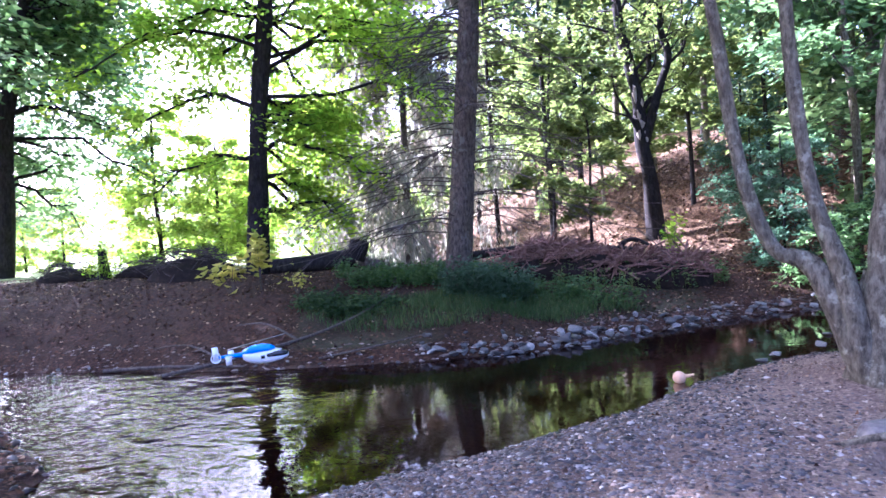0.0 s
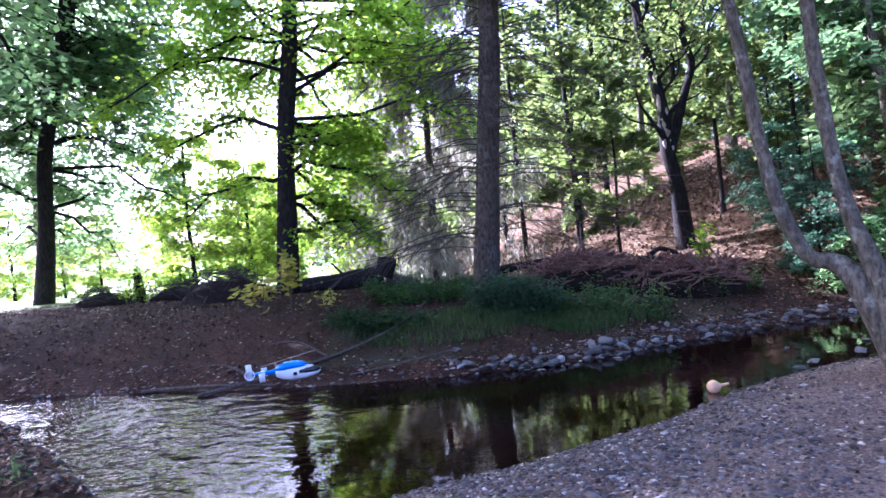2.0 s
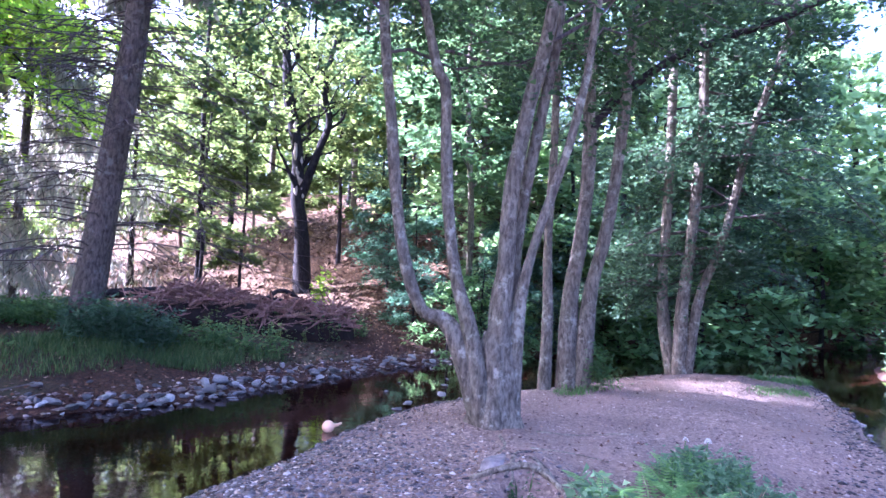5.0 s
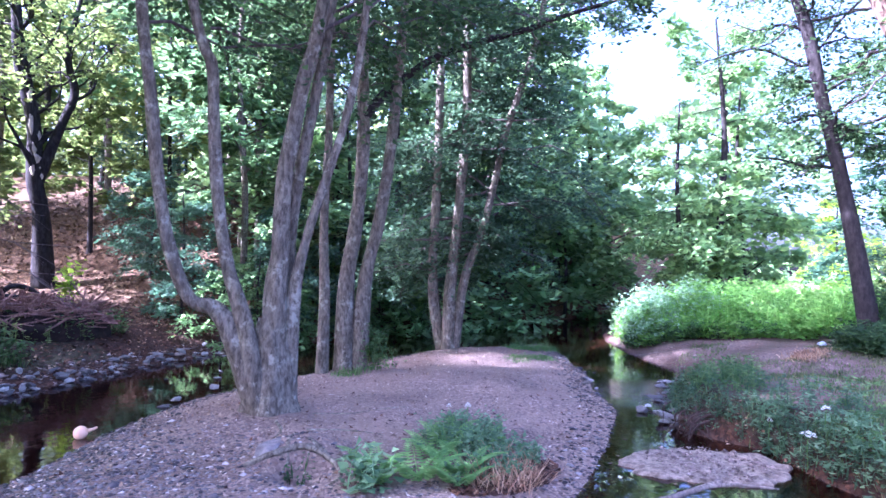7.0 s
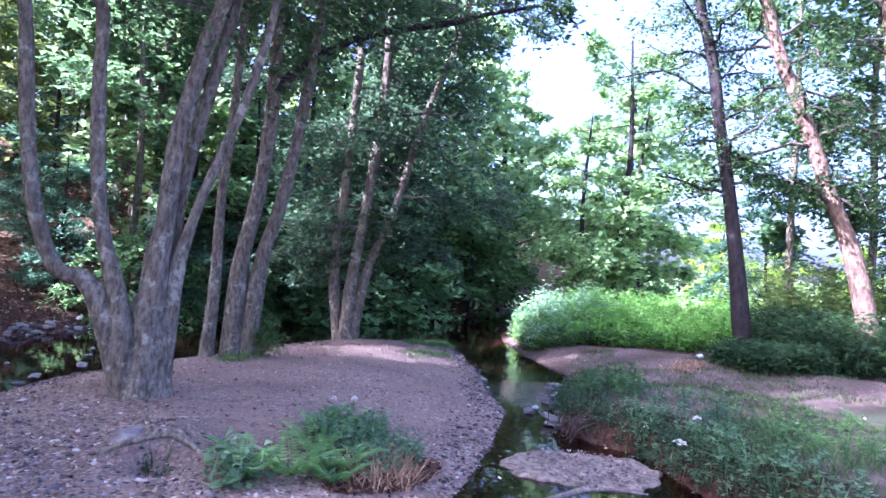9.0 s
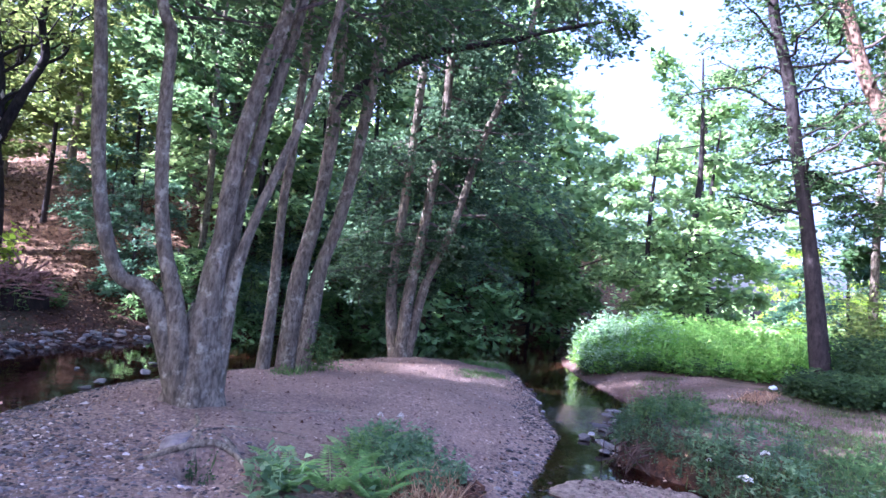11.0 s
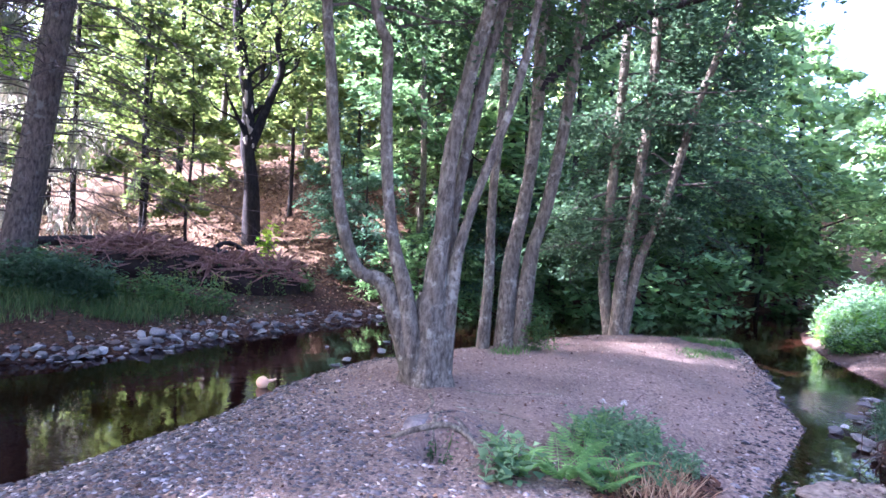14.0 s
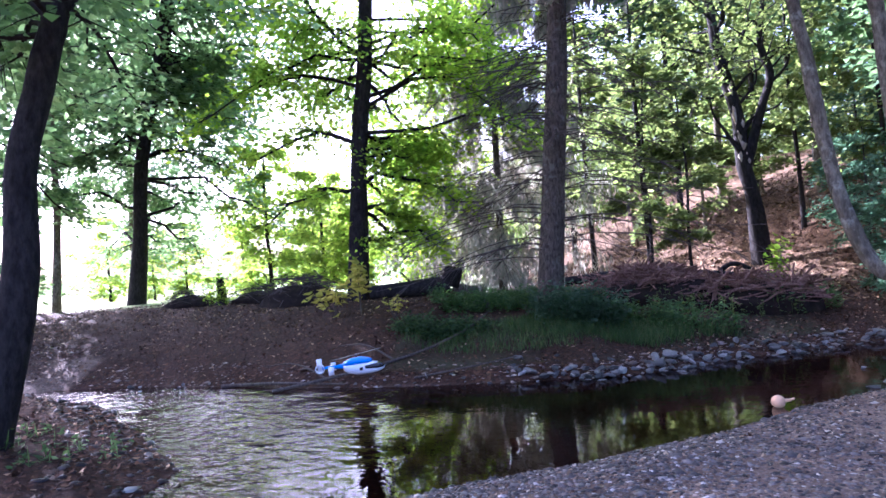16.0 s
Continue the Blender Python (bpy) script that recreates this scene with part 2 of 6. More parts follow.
def water_material():
    m, nt, _, out = material("stream_water")
    pos = position(nt)
    mp = node(nt, "ShaderNodeMapping", Scale=(0.95, 1.2, 1))
    nt.links.new(pos, mp.inputs[0])
    fine = noise_tex(nt, mp.outputs[0], 3.9, 2.5, 0.5)
    chop = noise_tex(nt, pos, 0.5, 2)
    axes = nt.nodes.new("ShaderNodeSeparateXYZ")
    nt.links.new(pos, axes.inputs[0])
    quick = nt.nodes.new("ShaderNodeMapRange")
    for at, value in ((1, -1.3), (2, -2.9), (3, 0.06), (4, 1.0)):
        quick.inputs[at].default_value = value
    nt.links.new(axes.outputs["X"], quick.inputs[0])
    calm = nt.nodes.new("ShaderNodeMath")
    calm.operation = "MULTIPLY"
    nt.links.new(quick.outputs[0], calm.inputs[0])
    nt.links.new(ramp(nt, chop, [(0.36, (0.35, 0.35, 0.35)), (0.58, (1, 1, 1))]), calm.inputs[1])
    small = nt.nodes.new("ShaderNodeMath")
    small.operation = "MULTIPLY"
    nt.links.new(fine, small.inputs[0])
    nt.links.new(calm.outputs[0], small.inputs[1])
    small = small.outputs[0]
    away = node(nt, "ShaderNodeVectorMath")
    away.operation = "DISTANCE"
    nt.links.new(pos, away.inputs[0])
    away.inputs[1].default_value = (10.55, 4.0, 0)
    reach = nt.nodes.new("ShaderNodeMapRange")
    for at, value in ((1, 0.7), (2, 1.7), (3, 0.45), (4, 0.0)):
        reach.inputs[at].default_value = value
    nt.links.new(away.outputs["Value"], reach.inputs[0])
    near = reach.outputs[0]
    riffle = nt.nodes.new("ShaderNodeMath")
    riffle.operation = "MULTIPLY_ADD"
    nt.links.new(noise_tex(nt, pos, 9.0, 3), riffle.inputs[0])
    nt.links.new(near, riffle.inputs[1])
    nt.links.new(small, riffle.inputs[2])
    small = riffle.outputs[0]
    b = node(nt, "ShaderNodeBump", Strength=0.85, Distance=0.075)
    nt.links.new(small, b.inputs["Height"])
    clear = nt.nodes.new("ShaderNodeBsdfTransparent")
    clear.inputs[0].default_value = (0.34, 0.20, 0.14, 1)
    shine = nt.nodes.new("ShaderNodeBsdfGlossy")
    shine.inputs["Roughness"].default_value = 0.0
    shine.inputs[0].default_value = (0.86, 0.86, 0.88, 1)
    nt.links.new(b.outputs[0], shine.inputs["Normal"])
    fres = node(nt, "ShaderNodeFresnel", IOR=1.33)
    nt.links.new(b.outputs[0], fres.inputs["Normal"])
    mix = nt.nodes.new("ShaderNodeMixShader")
    nt.links.new(fres.outputs[0], mix.inputs[0])
    nt.links.new(clear.outputs[0], mix.inputs[1])
    nt.links.new(shine.outputs[0], mix.inputs[2])
    nt.links.new(mix.outputs[0], out.inputs[0])
    return m


# ---- mesh helpers ----
def link_mesh(name, verts, faces, mat, parent=None, label="", smooth=True):
    me = bpy.data.meshes.new(name)
    verts = np.asarray(verts, dtype=np.float32)
    if isinstance(faces, np.ndarray):
        n, k = faces.shape
        me.vertices.add(len(verts))
        me.vertices.foreach_set("co", verts.ravel())
        me.loops.add(n * k)
        me.loops.foreach_set("vertex_index", faces.astype(np.int32).ravel())
        me.polygons.add(n)
        me.polygons.foreach_set("loop_start", np.arange(0, n * k, k, dtype=np.int32))
        me.polygons.foreach_set("loop_total", np.full(n, k, dtype=np.int32))
        me.update(calc_edges=True)
    else:
        me.from_pydata(verts.tolist(), [], faces)
    if smooth:
        me.polygons.foreach_set("use_smooth", [True] * len(me.polygons))
    me.materials.append(mat)
    ob = new(name, me)
    if parent:
        ob.parent = parent
        ob.matrix_parent_inverse = parent.matrix_world.inverted()
    if label:
        tagged(ob, label)
    return ob


def part(name, bm, mat, parent, label="", smooth=True):
    me = bpy.data.meshes.new(name)
    bm.to_mesh(me)
    bm.free()
    if smooth:
        me.polygons.foreach_set("use_smooth", [True] * len(me.polygons))
    me.materials.append(mat)
    ob = new(name, me)
    if parent:
        ob.parent = parent
    if label:
        tagged(ob, label)
    return ob


def thing(name, label, category, at=(0, 0, 0), group="", kind=""):
    ob = tagged(new(name), label, category, group, kind)
    ob.empty_display_size = 0.1
    ob.location = at
    return ob


def smooth_line(points, steps):
    """A curve through the points (Catmull-Rom), steps pieces a span."""
    p = np.array(points, dtype=float)
    p = np.vstack([2 * p[0] - p[1], p, 2 * p[-1] - p[-2]])
    out = []
    for i in range(1, len(p) - 2):
        for s in np.linspace(0, 1, steps, endpoint=False):
            a, b, c, d = p[i - 1], p[i], p[i + 1], p[i + 2]
            out.append(0.5 * (2 * b + (c - a) * s + (2 * a - 5 * b + 4 * c - d) * s * s + (3 * b - a - 3 * c + d) * s ** 3))
    out.append(p[-2])
    return np.array(out)


def tube(line, radii, sides=8, lump=0.0, rng=None):
    """Vertices and quads of a round tube along a line; lump makes it uneven."""
    line = np.asarray(line, float)
    n = len(line)
    radii = np.interp(np.linspace(0, 1, n), np.linspace(0, 1, len(radii)), radii)
    d = np.gradient(line, axis=0)
    d /= np.linalg.norm(d, axis=1)[:, None] + 1e-9
    ref = np.array([1.0, 0.2, 0.1]) if abs(d[0][0]) < 0.8 else np.array([0.1, 1.0, 0.2])
    u = np.cross(d, ref)
    u /= np.linalg.norm(u, axis=1)[:, None] + 1e-9
    v = np.cross(d, u)
    ang = np.linspace(0, 2 * np.pi, sides, endpoint=False)
    r = radii[:, None] * np.ones(sides)[None]
    if lump and rng is not None:
        ph = rng.uniform(0, 6.28, 3)
        zz = np.arange(n)[:, None]
        r = r * (1 + lump * (np.sin(3 * ang + ph[0] + zz * 0.35) * 0.5 + np.sin(2 * ang + ph[1] - zz * 0.5) * 0.5) + lump * 0.15 * rng.normal(0, 1, (n, sides)))
    V = (line[:, None] + r[:, :, None] * (np.cos(ang)[None, :, None] * u[:, None] + np.sin(ang)[None, :, None] * v[:, None])).reshape(-1, 3)
    i, j = np.meshgrid(np.arange(n - 1), np.arange(sides), indexing="ij")
    k = (j + 1) % sides
    F = np.stack([i * sides + j, i * sides + k, (i + 1) * sides + k, (i + 1) * sides + j], -1).reshape(-1, 4)
    return V, F


def joined(pieces):
    V, F, n = [], [], 0
    for v, f in pieces:
        V.append(v)
        F.append(f + n)
        n += len(v)
    return np.vstack(V), np.vstack(F)


def blades(centres, along, side, length, width, fold=0.18):
    """Leaf quads: base, two flanks and tip, folded a little along the middle."""
    c = np.asarray(centres)
    up = np.cross(along, side)
    L, W = np.asarray(length)[:, None], np.asarray(width)[:, None]
    base = c - along * L * 0.5
    tip = c + along * L * 0.5 - up * L * 0.12
    left = c - side * W * 0.5 + up * W * fold - along * L * 0.06
    right = c + side * W * 0.5 + up * W * fold - along * L * 0.06
    V = np.stack([base, right, tip, left], 1).reshape(-1, 3)
    return V, np.arange(len(V)).reshape(-1, 4)


def random_leaves(rng, centres, size, flat=0.6, droop=0.25, slim=0.62, along=None, up=None):
    """Leaves at the centres, lying any way, or as along and up tell."""
    n = len(centres)
    if along is None:
        az = rng.uniform(0, 2 * np.pi, n)
        along = np.stack([np.cos(az), np.sin(az), rng.normal(-droop, 0.35, n)], 1)
        up = np.stack([rng.normal(0, 1 - flat, n), rng.normal(0, 1 - flat, n), np.ones(n)], 1)
    along = along / np.linalg.norm(along, axis=1)[:, None]
    side = np.cross(along, up)
    side /= np.linalg.norm(side, axis=1)[:, None] + 1e-9
    s = size * rng.uniform(0.6, 1.35, n)
    return blades(centres, along, side, s, s * slim)


def grow(rng, stem, radius_at, limbs, start, reach, rise, leaves_each, spread=0.45, flat=0.65, twigs=8, taper=0.4, droop=0.2, avoid=None, avoid_to=0.6, fine=True, top_heavy=1.0):
    """Limbs, twigs and sprays of leaves round a stem line. start: where along the stem (0 to 1) the limbs begin; top_heavy under 1: more of them high up."""
    wood, centres, along, up = [], [], [], []
    n = len(stem)
    for i in range(limbs):
        f = start + (1 - start) * ((i + rng.uniform(0, 0.9)) / limbs) ** top_heavy
        k = min(n - 1, int(f * (n - 1)))
        p0 = stem[k]
        az = i * 2.4 + rng.uniform(-0.5, 0.5)
        if avoid is not None and f < avoid_to and math.cos(az - avoid) > 0.55:
            az += math.pi * rng.uniform(0.5, 1.0)
        shape = 1 - taper * abs(2 * (f - start) / (1 - start) - 0.75)
        L = reach * max(0.25, shape) * rng.uniform(0.55, 1.25)
        d = np.array([math.cos(az), math.sin(az), rise + rng.uniform(-0.2, 0.3)])
        s = np.linspace(0, 1, 7)[:, None]
        wob = np.cumsum(rng.normal(0, 0.055 * L, (7, 3)), axis=0)
        wob -= wob[0]
        line = p0 + d * L * s + np.array([0, 0, -droop * L]) * s ** 2 + wob
        r0 = radius_at * (1 - 0.75 * f) * 0.30 + 0.012
        wood.append(tube(line if fine else line[::2], [r0, r0 * 0.25], 5 if fine else 3))
        for j in range(twigs):
            q = rng.uniform(0.22, 1.0)
            b = line[int(q * 6)]
            a2 = az + rng.choice([-1, 1]) * rng.uniform(0.3, 1.2)
            tl = L * rng.uniform(0.2, 0.42) * (1.15 - 0.5 * q)
            e = np.array([math.cos(a2), math.sin(a2), rng.uniform(-0.35, 0.3)])
            tline = b + e * tl * np.linspace(0, 1, 3)[:, None] + np.array([0, 0, -0.2 * tl]) * (np.linspace(0, 1, 3)[:, None] ** 2)
            wood.append(tube(tline if fine else tline[::2], [max(0.006, r0 * 0.3), 0.004], 3))
            m = leaves_each
            u = rng.uniform(0.05, 1.2, m)
            lat = np.array([-math.sin(a2), math.cos(a2), 0.0])
            tilt = np.array([rng.normal(0, 0.9 - 0.7 * flat), rng.normal(0, 0.9 - 0.7 * flat), 1.0])
            fan = rng.normal(0, 1, m) * (0.18 + 0.42 * spread) * (0.45 + 0.55 * min(1.0, tl))
            c = b + e * tl * u[:, None] + lat * fan[:, None] + np.array([0, 0, -0.28 * tl]) * (u ** 2)[:, None]
            c[:, 2] += rng.normal(0, 0.06 + 0.16 * spread * (1 - 0.75 * flat), m) - 0.12 * np.abs(fan) - (fan * (lat @ tilt))
            centres.append(c)
            along.append(e * 0.8 + lat * np.sign(fan)[:, None] * 0.7 + rng.normal(0, 0.35, (m, 3)) + np.array([0, 0, -0.25]))
            up.append(tilt + rng.normal(0, 0.30, (m, 3)))
    if not centres:
        return wood, np.zeros((0, 3)), np.zeros((0, 3)), np.zeros((0, 3))
    return wood, np.vstack(centres), np.vstack(along), np.vstack(up)


def make_tree(name, label, stems, seed, bark, leaf_mat, leaf=0.11, sides=12, lump=0.05, crown=None, group="", flare=1.35, category="tree"):
    """stems: (points, radius at foot, radius at top). crown: settings for grow(), for each stem."""
    rng = np.random.default_rng(seed)
    tree = thing(name, label, category, group=group)
    wood, sprays = [], []
    for points, r0, r1, *other in stems:
        line = smooth_line(points, 7)
        V, F = tube(line, [r0 * flare, r0, r0 * 0.93, r0 * 0.85, (r0 + r1) / 2, r1], sides, lump, rng)
        link_mesh("limb" if other else "trunk", V, F, other[0] if other else bark, tree, "dark arching limb" if other else "")
        if crown:
            w, *leaves = grow(rng, line, r0, **(dict(crown, start=0.7, limbs=6, reach=2.6) if other else crown))
            wood += w
            sprays.append(leaves)
    if wood:
        tagged(link_mesh("twig_work", *joined(wood), TWIG if bark is not BARK_BACKLIT else BARK_BACKLIT, tree), kind="stuff")
    if sprays:
        c, along, up = (np.vstack(each) for each in zip(*sprays))
        if len(c):
            link_mesh("crown", *random_leaves(rng, c, leaf, along=along, up=up), leaf_mat, tree, smooth=False)
    return tree


# ---- ground and water ----
# Water's edge, walked round: bar side, side channel, right bank, far bank, left bank.
BAR_STREAM_EDGE = [(-1.6, -60), (-1.5, 0), (-1.3, 3.6), (-1.0, 4.8), (-0.3, 5.3), (0.55, 5.8), (1.45, 6.35), (2.5, 7.1), (4.1, 8.45), (5.3, 9.15), (6.6, 9.45), (8, 9.6), (10.6, 10.2), (12.6, 10.2), (14.5, 9.7)]
BAR_CHANNEL_EDGE = [(15.9, 9.3), (16.2, 8.9), (15.0, 8.0), (12.3, 6.0), (10.5, 4.9), (8.6, 3.65), (7.9, 3.35), (6.6, 3.0), (5.6, 2.75), (4.7, 2.4), (4.1, 1.5), (3.7, 0.2), (3.8, -60)]
RIGHT_BANK_EDGE = [(5.6, -60), (5.5, -0.6), (7, 0.9), (7.8, 1.6), (8.2, 2.6), (9.4, 3.15), (10.6, 3.5), (12.3, 4.05), (13.4, 4.4), (15.6, 6.2), (18, 7.8), (20.8, 9.3), (26, 10.6), (34, 11.2), (90, 12)]
FAR_BANK_EDGE = [(90, 15), (34, 14.2), (24, 14.4), (20, 14.5), (15, 14.6), (10, 14.4), (8.2, 13.8), (5.9, 12.9), (3.9, 11.9), (2.6, 11.0), (1.6, 10.4), (0.3, 10.2), (-1.5, 10.1), (-3.2, 10.2), (-5.0, 10.5), (-7, 10.95), (-8.4, 11.0), (-9.4, 10.8), (-11, 10.3), (-80, 9.6)]
LEFT_BANK_EDGE = [(-80, 8.8), (-12, 9.5), (-9.2, 10.05), (-8.3, 9.9), (-6.4, 8.7), (-4.7, 7.0), (-3.5, 5.7), (-3.2, 4), (-3.3, 0), (-3.6, -60)]
EDGE = [BAR_STREAM_EDGE + BAR_CHANNEL_EDGE, RIGHT_BANK_EDGE, FAR_BANK_EDGE, LEFT_BANK_EDGE]
RING = np.array([p for pts in EDGE for p in pts], float)
BANK = np.array([i for i, pts in enumerate(EDGE) for _ in pts])
PLATEAU = np.array([0.26, 0.62, 1.15, 0.6])
SOFTNESS = np.array([1.3, 0.13, 2.6, 1.5])


def shore(x, y):
    """Distance to the water's edge (negative in the water) and the bank that is nearest."""
    p = np.stack([x, y], -1)
    best = np.full(x.shape, 1e9)
    bank = np.zeros(x.shape, int)
    inside = np.zeros(x.shape, bool)
    n = len(RING)
    for i in range(n):
        a, b = RING[i], RING[(i + 1) % n]
        ab = b - a
        t = np.clip(((p - a) @ ab) / (ab @ ab), 0, 1)
        d = np.linalg.norm(p - a - t[..., None] * ab, axis=-1)
        closer = d < best
        best = np.where(closer, d, best)
        bank = np.where(closer, BANK[i], bank)
        crosses = (a[1] > y) != (b[1] > y)
        xc = a[0] + (y - a[1]) / (b[1] - a[1] + 1e-12) * (b[0] - a[0])
        inside ^= crosses & (x < xc)
    return np.where(inside, -best, best), bank


def ripple(x, y, scale, seed):
    """Smooth cheap unevenness."""
    r = np.random.default_rng(seed)
    out = np.zeros(np.shape(x))
    for _ in range(7):
        a, ph, s = r.uniform(0, 6.28), r.uniform(0, 6.28), scale * r.uniform(0.6, 1.7)
        out = out + np.sin((x * math.cos(a) + y * math.sin(a)) / s + ph)
    return out / 7


def heights(x, y):
    x, y = np.asarray(x, float), np.asarray(y, float)
    d, bank = shore(x + 0.12 * ripple(x, y, 0.35, 5), y + 0.12 * ripple(x, y, 0.3, 6))
    top = PLATEAU[bank] + np.where((bank == 2) & (x < -2), 0.22, 0.0) - np.where(bank == 1, 0.16 * np.clip((14 - x) / 2, 0, 1), 0.0)
    soft = np.where(bank == 1, 0.13 + 1.2 * np.clip((x - 10.2) / 1.0, 0, 1), SOFTNESS[bank])
    land = top * (1 - np.exp(-np.maximum(d, 0) / soft))
    s = 0.8 * x + 0.45 * y - 15.5
    hill = np.where(bank == 2, np.clip((x + 5) / 8, 0, 1) * 0.6 * np.log1p(np.exp(np.clip(s, -30, 30) * 1.2)) / 1.2, 0)
    cap = 15 - 9 * np.clip((x - 14) / 14, 0, 1)
    hill = cap * (1 - np.exp(-hill / cap)) * np.clip(d / 5.0, 0, 1) ** 1.3
    bed = -0.32 * (1 - np.exp(np.minimum(d, 0) / 0.7))
    z = np.where(d > 0, land + hill, bed)
    z = z + (0.05 * ripple(x, y, 0.5, 1) + 0.03 * ripple(x, y, 0.18, 2)) * np.clip(d / 0.8, 0.15, 1)
    z = z + np.where(bank == 0, 0.05 * ripple(x, y, 0.33, 8) + 0.018 * ripple(x, y, 0.11, 9), 0) * np.clip(d / 1.2, 0, 1)
    z = z + 0.25 * ripple(x, y, 4.0, 3) * np.clip((y - 17) / 8, 0, 1)
    z = z + np.where((bank == 1) & (d > 0), 0.07 * ripple(x, y, 0.22, 14) + 0.03 * ripple(x, y, 0.1, 15), 0) * np.clip(d / 0.15, 0, 1)
    # root-bound hump with a scoured hollow, on the bar
    z = z + 0.17 * np.exp(-(((x - 3.75) / 0.5) ** 2 + ((y - 4.85) / 0.45) ** 2)) - 0.30 * np.exp(-(((x - 3.48) / 0.19) ** 2 + ((y - 4.42) / 0.19) ** 2))
    # foot of the alder stool and of the stems behind it
    for cx, cy, amount, w in ((4.8, 6.7, 0.06, 0.9), (7.9, 8.7, 0.08, 0.8), (12.1, 9.5, 0.08, 1.2)):
        z = z + amount * np.exp(-(((x - cx) / w) ** 2 + ((y - cy) / w) ** 2))
    return z


def ground_z(x, y):
    return float(heights(np.array([x]), np.array([y]))[0])


def graded(stretches, far):
    """Grid lines: stretches of (from, to, step), then wider and wider steps out to far."""
    out = [v for lo, hi, step in stretches for v in np.arange(lo, hi - 1e-6, step)]
    lo, hi = stretches[0][0], stretches[-1][1]
    s, v = stretches[-1][2], hi
    while v < far:
        out.append(v)
        s *= 1.18
        v += s
    s, v = stretches[0][2], lo
    while v > -far:
        s *= 1.18
        v -= s
        out.insert(0, v)
    return np.array(out)


gx = graded([(-12, 2.8, 0.16), (2.8, 9.0, 0.075), (9.0, 20, 0.16)], 600)
gy = graded([(-1, 0.4, 0.16), (0.4, 5.4, 0.075), (5.4, 18, 0.16)], 600)
GX, GY = np.meshgrid(gx, gy)
GZ = heights(GX, GY)
cols, rows_n = len(gx), len(gy)
ii, jj = np.meshgrid(np.arange(rows_n - 1), np.arange(cols - 1), indexing="ij")
quads = np.stack([ii * cols + jj, ii * cols + jj + 1, (ii + 1) * cols + jj + 1, (ii + 1) * cols + jj], -1).reshape(-1, 4)
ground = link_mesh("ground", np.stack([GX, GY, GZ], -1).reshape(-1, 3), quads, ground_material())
tagged(ground, "brown woodland ground with gravel bar, leaf litter and turf", "ground", kind="structure")
D, BK = shore(GX, GY)
wob = 0.5 * ripple(GX, GY, 0.8, 11) + 0.5 * ripple(GX, GY, 0.25, 12)
# Bar colour mixes towards the darker soil round x 10, y 8.2.
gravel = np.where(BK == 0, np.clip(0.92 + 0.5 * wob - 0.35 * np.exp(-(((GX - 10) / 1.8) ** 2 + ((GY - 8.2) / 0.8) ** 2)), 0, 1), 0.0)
gravel = gravel * np.clip((D + 0.35) / 0.3, 0.0, 1)
gravel = gravel * np.where(BK == 0, 1 - 0.5 * np.clip((3.6 - GX) / 2.2, 0, 1), 1)
bed = np.where((D < -0.05) & (GY > 4.5 + 0.55 * (GX - 4)), np.clip(0.24 + 0.3 * wob, 0.08, 0.6), 0.12)
gravel = np.where(D < -0.05, np.maximum(gravel, bed), gravel)
gravel = np.maximum(gravel, np.where((BK == 2) & (GX < -9.0) & (D < 1.2), np.clip(0.4 + wob, 0, 0.7), 0))
gravel = np.maximum(gravel, np.where((BK == 1) & (D > 0.06) & (np.hypot(GX - 13.5, GY - 4.0) < 2.2), 0.25, 0))
gravel = np.maximum(gravel, np.where((BK == 1) & (D < 1.0) & (D > 0.06) & (GX > 12.3) & (GX < 19), np.clip(0.4 + 0.4 * wob, 0.2, 0.7), 0))
gravel = np.maximum(gravel, np.where((BK == 1) & (D > 0.5) & (GX < 16), np.clip(0.45 - 0.8 * wob, 0, 0.8), 0))
turf = np.where(BK == 1, np.clip(0.25 + 1.5 * wob, 0, 1) * np.clip((D - 0.5) / 0.6, 0, 1), 0)
# Turf colour over the cut bank's earth stands in for undercut shade.
turf = np.maximum(turf, np.where((BK == 1) & (GX < 13), np.clip(0.75 + 0.5 * wob, 0, 1) * np.clip(D / 0.1, 0, 1) * np.clip((1.0 - D) / 0.4, 0, 1), 0))
turf = turf * (1 - 0.9 * np.exp(-(((GX - 15.0) / 2.5) ** 2 + ((GY - 4.2) / 1.3) ** 2)))
turf = np.maximum(turf, np.where((BK == 2) & (GY > 18.5) & (GX < -1), np.clip((GY - 18.5) / 2 + wob, 0, 1), 0))
turf = np.maximum(turf, np.where((BK == 2) & (GX > -2.5) & (GX < 6) & (D < 3.3) & (D > 0.5), np.clip(0.35 + wob, 0, 1), 0))
hillside = np.where(BK == 2, np.clip((0.8 * GX + 0.45 * GY - 13.5) / 2, 0, 1) * np.clip((GX + 4) / 3, 0, 1), 0)
meadow = np.where(BK == 2, np.clip((GY - 17.6 - 2.6 * np.clip((GX + 9) / 3, 0, 1) + wob) / 1.2, 0, 1) * np.clip((-2 - GX) / 3, 0, 1), 0)
meadow = np.maximum(meadow, np.where(BK == 1, np.clip((GX - 23) / 4, 0, 1), 0))
zone = ground.data.color_attributes.new("zone", "FLOAT_COLOR", "POINT")
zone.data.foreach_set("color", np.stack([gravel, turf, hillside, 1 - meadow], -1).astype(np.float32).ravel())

wx, wy = np.meshgrid(np.linspace(-80, 90, 2), np.linspace(-60, 18, 2))
water = link_mesh("water", np.stack([wx, wy, np.zeros_like(wx)], -1).reshape(-1, 3), np.array([[0, 1, 3, 2]]), water_material())
tagged(water, "dark brown shallow stream with small ripples and reflections", "water", kind="structure")
